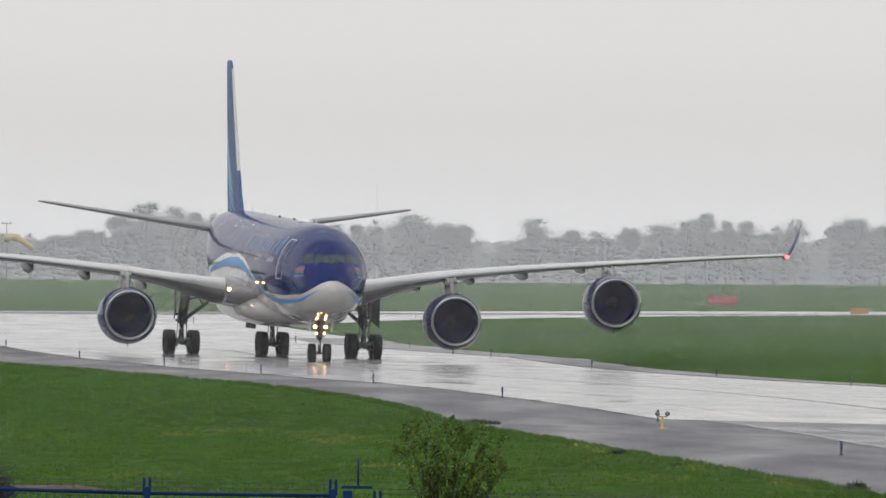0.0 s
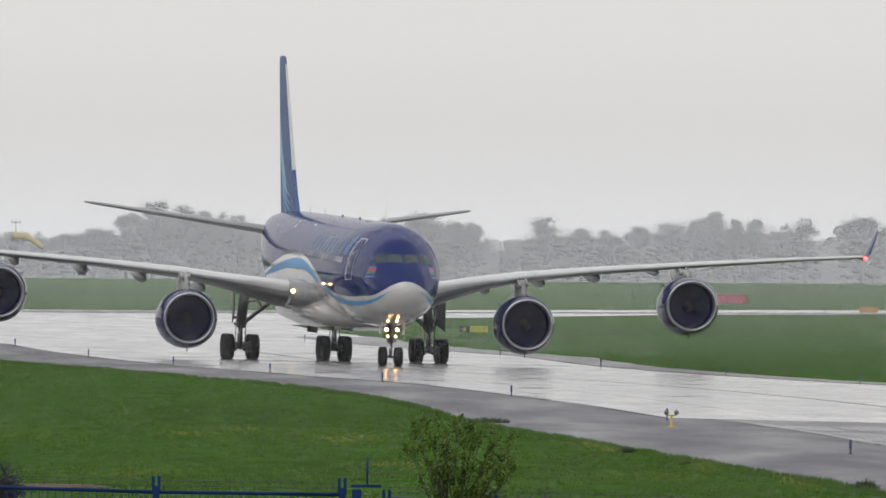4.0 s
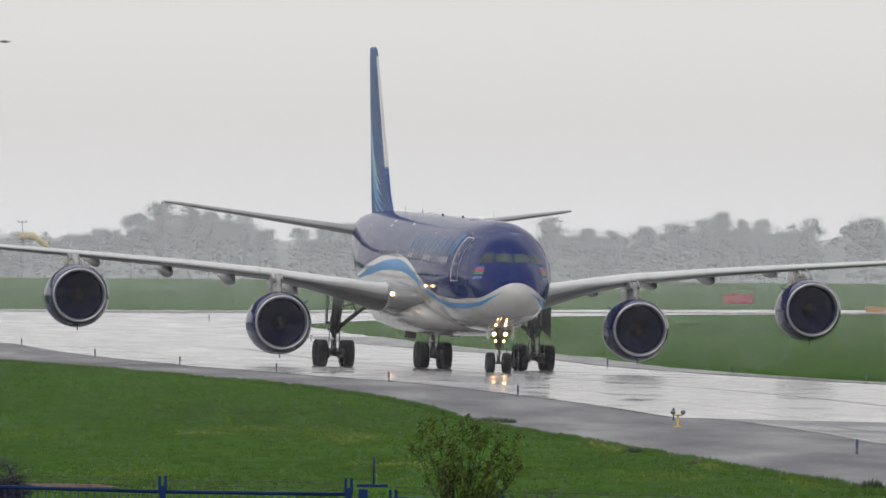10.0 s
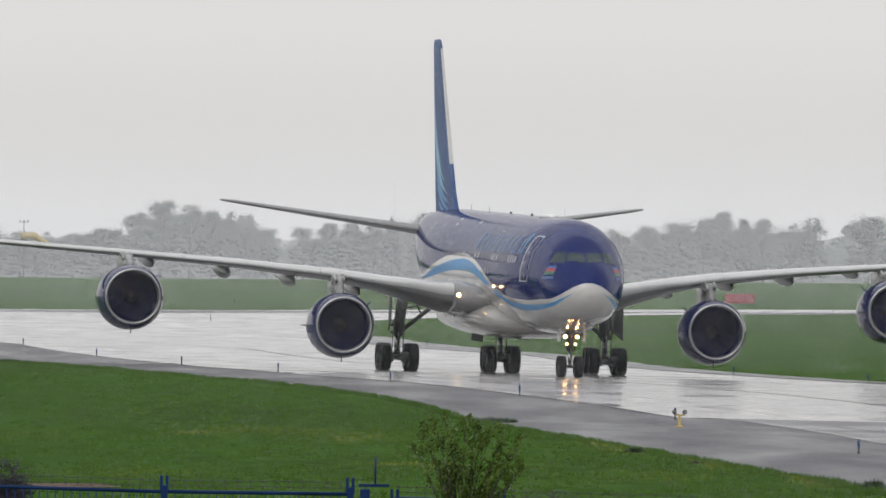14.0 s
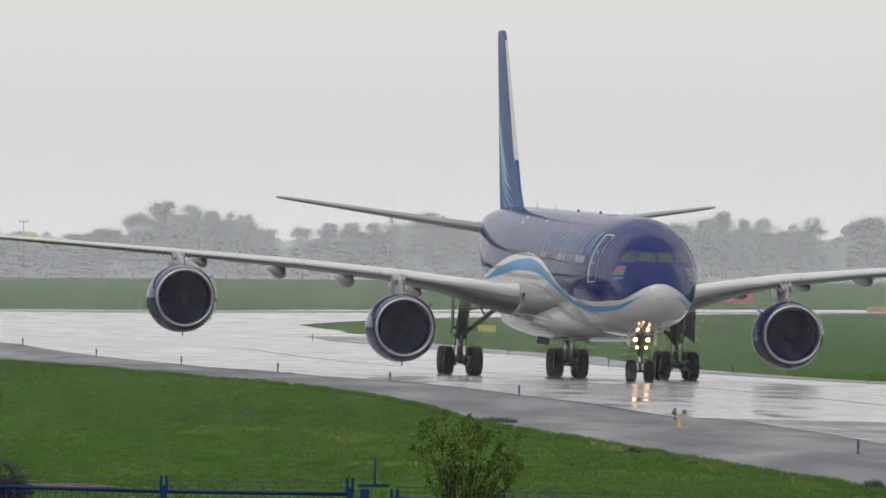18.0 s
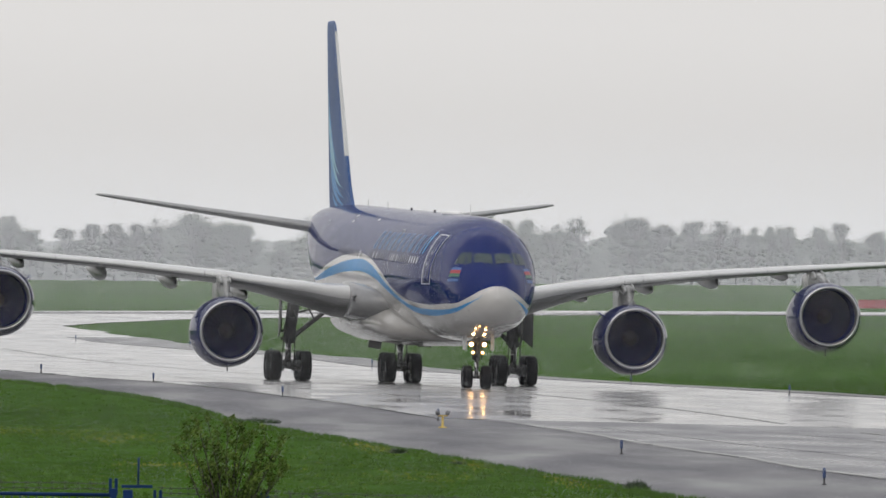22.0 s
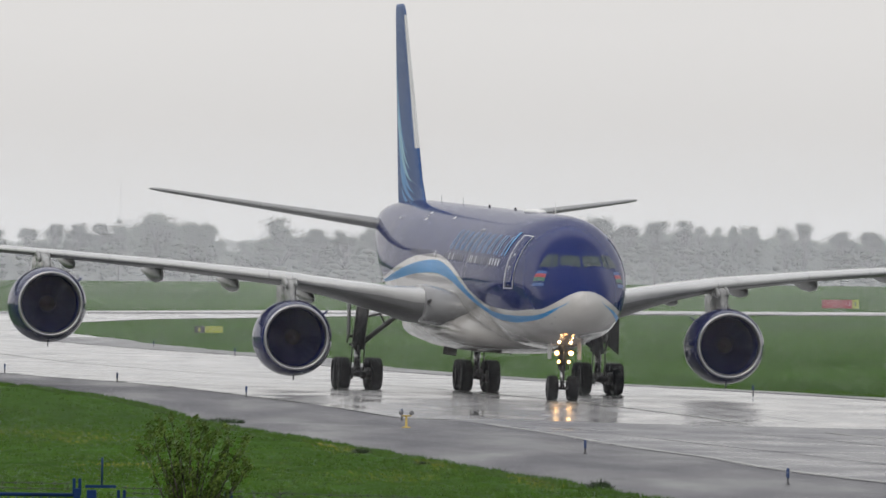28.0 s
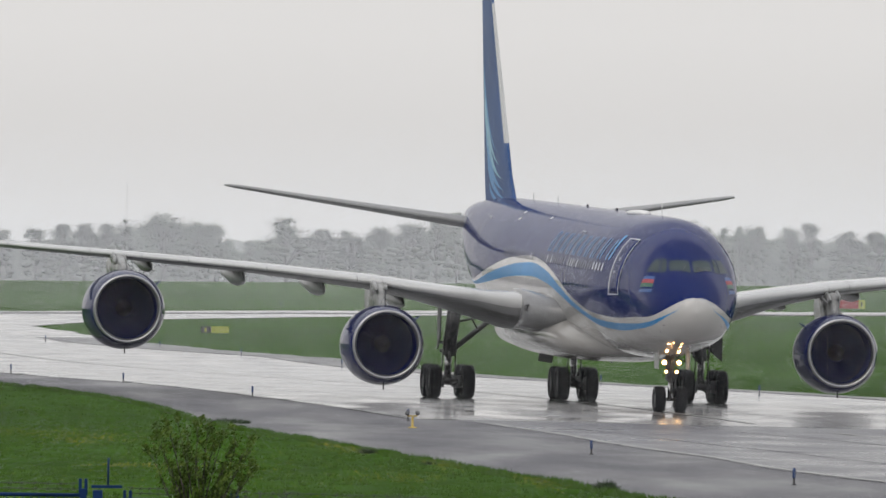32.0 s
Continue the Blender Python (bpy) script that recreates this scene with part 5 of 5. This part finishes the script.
DRIFTS = [(-6.3, 418, .8, 6), (-4.1, 412, 1, 7), (-2.5, 400, .8, 8), (-2.7, 395, .9, 5), (-8, 408, .6, 4), (-13.5, 402, 1.2, 8), (-1.2, 343, .8, 1.5), (-8, 325, .9, 5), (4.9, 390, .35, 7), (5.4, 381, .3, 6), (7.5, 348, .3, 9), (9.3, 322, .25, 9), (5.8, 325, .9, 6), (2, 335, 2, 16), (-9, 470, 3, 14), (-3, 380, 5, 40)]
DAND = mat("dandelion_yellow", (.42, .35, .03), .6, var=.15)
DWH = mat("dandelion_clock", (.6, .6, .56), .7, var=.1)
for nm, mt, n, seed in (("dandelions", DAND, 2100, 1), ("dandelion_clocks", DWH, 190, 2)):
    rnd = random.Random(seed)
    v, f = [], []
    while len(f) < n:
        px, py, sx, sy = rnd.choice(DRIFTS)
        x, y = px + rnd.gauss(0, sx), py + rnd.gauss(0, sy)
        if x > at_y(GE, y) - .12 or (seed == 2 and py < 370):
            continue
        s = rnd.uniform(.007, .014)
        z = ground_z(x, y) + rnd.uniform(.0, .06)
        k = len(v)
        v += [(x - s, y, z), (x, y - s, z - s * .5), (x + s, y, z), (x, y + s, z + s)]
        f.append((k, k + 1, k + 2, k + 3))
    me = bpy.data.meshes.new(nm)
    me.from_pydata(v, [], f)
    me.materials.append(mt)
    tagged(new(nm, me), "scattered yellow dandelions in the grass" if seed == 1 else "scattered white seed heads in the grass", "flowers", kind="stuff")

# slim masts beyond the wood
for x, top in ((-12.7, 28.6),):
    mz = ground_z(x, 3150)
    th = thing("radio_mast", "slim lattice mast barely seen through the rain", "mast", m=pose(x, 3150, mz))
    bm = bmesh.new()
    for dx, dy in ((-.4, -.3), (.4, -.3), (0, .4)):
        tube(bm, (dx, dy, -.3), (dx * .3, dy * .3, top - mz), .012, .009, 5)
    for i in range(12):
        z = (top - mz) * i / 12
        tube(bm, (-.4 + .02 * i, -.3, z), (.4 - .02 * i, -.3, z + 1.6), .008, n=4)
    part("lattice", bm, STRUT, th)

# ---- birds crossing the sky ----
# grey lightened so that the birds carry painted haze
BIRD = mat("bird_hazed_grey", (.68, .68, .68), .8, var=.2)


def bird(label):
    th = thing("bird", label, "bird")
    k = .55
    bm = bmesh.new()
    loft([[(x * .55, r * .55 * math.sin(j * math.tau / 8), r * .55 * math.cos(j * math.tau / 8)) for j in range(8)] for x, r in ((-.07, .003), (-.04, .008), (0, .013), (.03, .011), (.045, .008), (.06, .002))], bm)
    part("body", bm, BIRD, th)
    for s in (-1, 1):
        bm = bmesh.new()
        loft([[(-.02 * k, 0, 0), (.0, 0, .004 * k), (.03 * k, 0, 0)], [(-.03 * k, s * .07 * k, .01 * k), (-.02 * k, s * .07 * k, .013 * k), (.005 * k, s * .07 * k, .01 * k)], [(-.05 * k, s * .12 * k, .005 * k), (-.047 * k, s * .12 * k, .007 * k), (-.04 * k, s * .12 * k, .005 * k)]], bm)
        part("wing", bm, BIRD, th)
    return th


BIRDS = [bird("small grey bird in fast flight"), bird("small grey bird gliding past")]


# ---- what moves ----
def jet_at(t):
    u = (t - 16) / 16
    p = lambda c: sum(k * u**i for i, k in enumerate(c))
    x = p((8.4347, 11.9543, -1.8654, .7072, .8764))
    y = p((582.3763, -99.4524, 1.7202, -2.2992, -.736))
    yaw = p((6.6538, -1.1626, -.3301, 1.0838, -.1231))
    return x, y, yaw


def motions():
    rows = []
    for i in range(65):
        t = i / 2
        x, y, yaw = jet_at(t)
        zn, zm = along(y + 6.67), along(y + 33.8)
        slope = (zm - zn) / 27.13
        rows.append((t, pose(x, y, zn - slope * 6.67 - .012, math.degrees(math.atan(slope)), .922, yaw)))
    walk(jet, rows)
    walk(spray, [(t, pose(x, y, along(y + 60), 0, 0, yaw)) for t, (x, y, yaw) in ((i / 2, jet_at(i / 2)) for i in range(65))])
    # wheels roll with the ground
    run = [0.0]
    for i in range(320):
        a, b = jet_at(i / 10), jet_at((i + 1) / 10)
        run.append(run[-1] + math.hypot(b[0] - a[0], b[1] - a[1]))
    for w, x, y, r in WHEELS:
        walk(w, [(i / 10, Matrix.Translation((x, y, r)) @ Matrix.Rotation(run[i] / r, 4, "X")) for i in range(321)])
    for k, (fan, at) in enumerate(FANS):
        walk(fan, [(i / 10, at @ Matrix.Rotation(radians(83 * i + 9 * k), 4, "Y")) for i in range(321)])
    # the root landing lamps swing back under the wing between 15 and 16 s
    for l in ROOT_LAMPS:
        p = l.location.copy()
        rows = [(t, Matrix.Translation(p + Vector((d * .8, d, 0))) @ Matrix.Rotation(radians(a), 4, "X")) for t, a, d in ((0, 0, 0), (15, 0, 0), (15.4, 60, .1), (15.8, 120, .25), (16.2, 179, .45), (32, 179, .45))]
        walk(l, rows)
    # each beacon's lamp faces forward for an instant at 25.0 and 29.4 s
    for turn, dz in BEACONS:
        turns = [(0, 180)]
        for c in (25.0, 29.4):
            turns += [(c - .1, 180), (c - .07, 100), (c - .04, 20), (c, 0), (c + .04, -20), (c + .07, -100), (c + .1, -180)]
        turns += [(32, -180)]
        rows = []
        for t, a in turns:
            rows.append((t, Matrix.Translation((0, 0, dz)) @ Matrix.Rotation(radians(a), 4, "Z")))
        walk(turn, rows)
    walk(BIRDS[0], [(0, pose(-25, 60, 9.6)), (5.6, pose(-3.0, 60, 6.17)), (6.0, pose(-1.45, 60, 5.82)), (6.5, pose(.52, 60, 5.38)), (7.2, pose(3.3, 60, 4.9)), (32, pose(90, 60, 8))])
    walk(BIRDS[1], [(0, pose(-26, 60, 8)), (9.6, pose(-3.1, 60, 5.92)), (10, pose(-2.12, 60, 5.97)), (10.5, pose(-.95, 60, 6.05)), (11, pose(.23, 60, 6.09)), (11.8, pose(2.6, 60, 6.3)), (32, pose(70, 60, 9))])


motions()
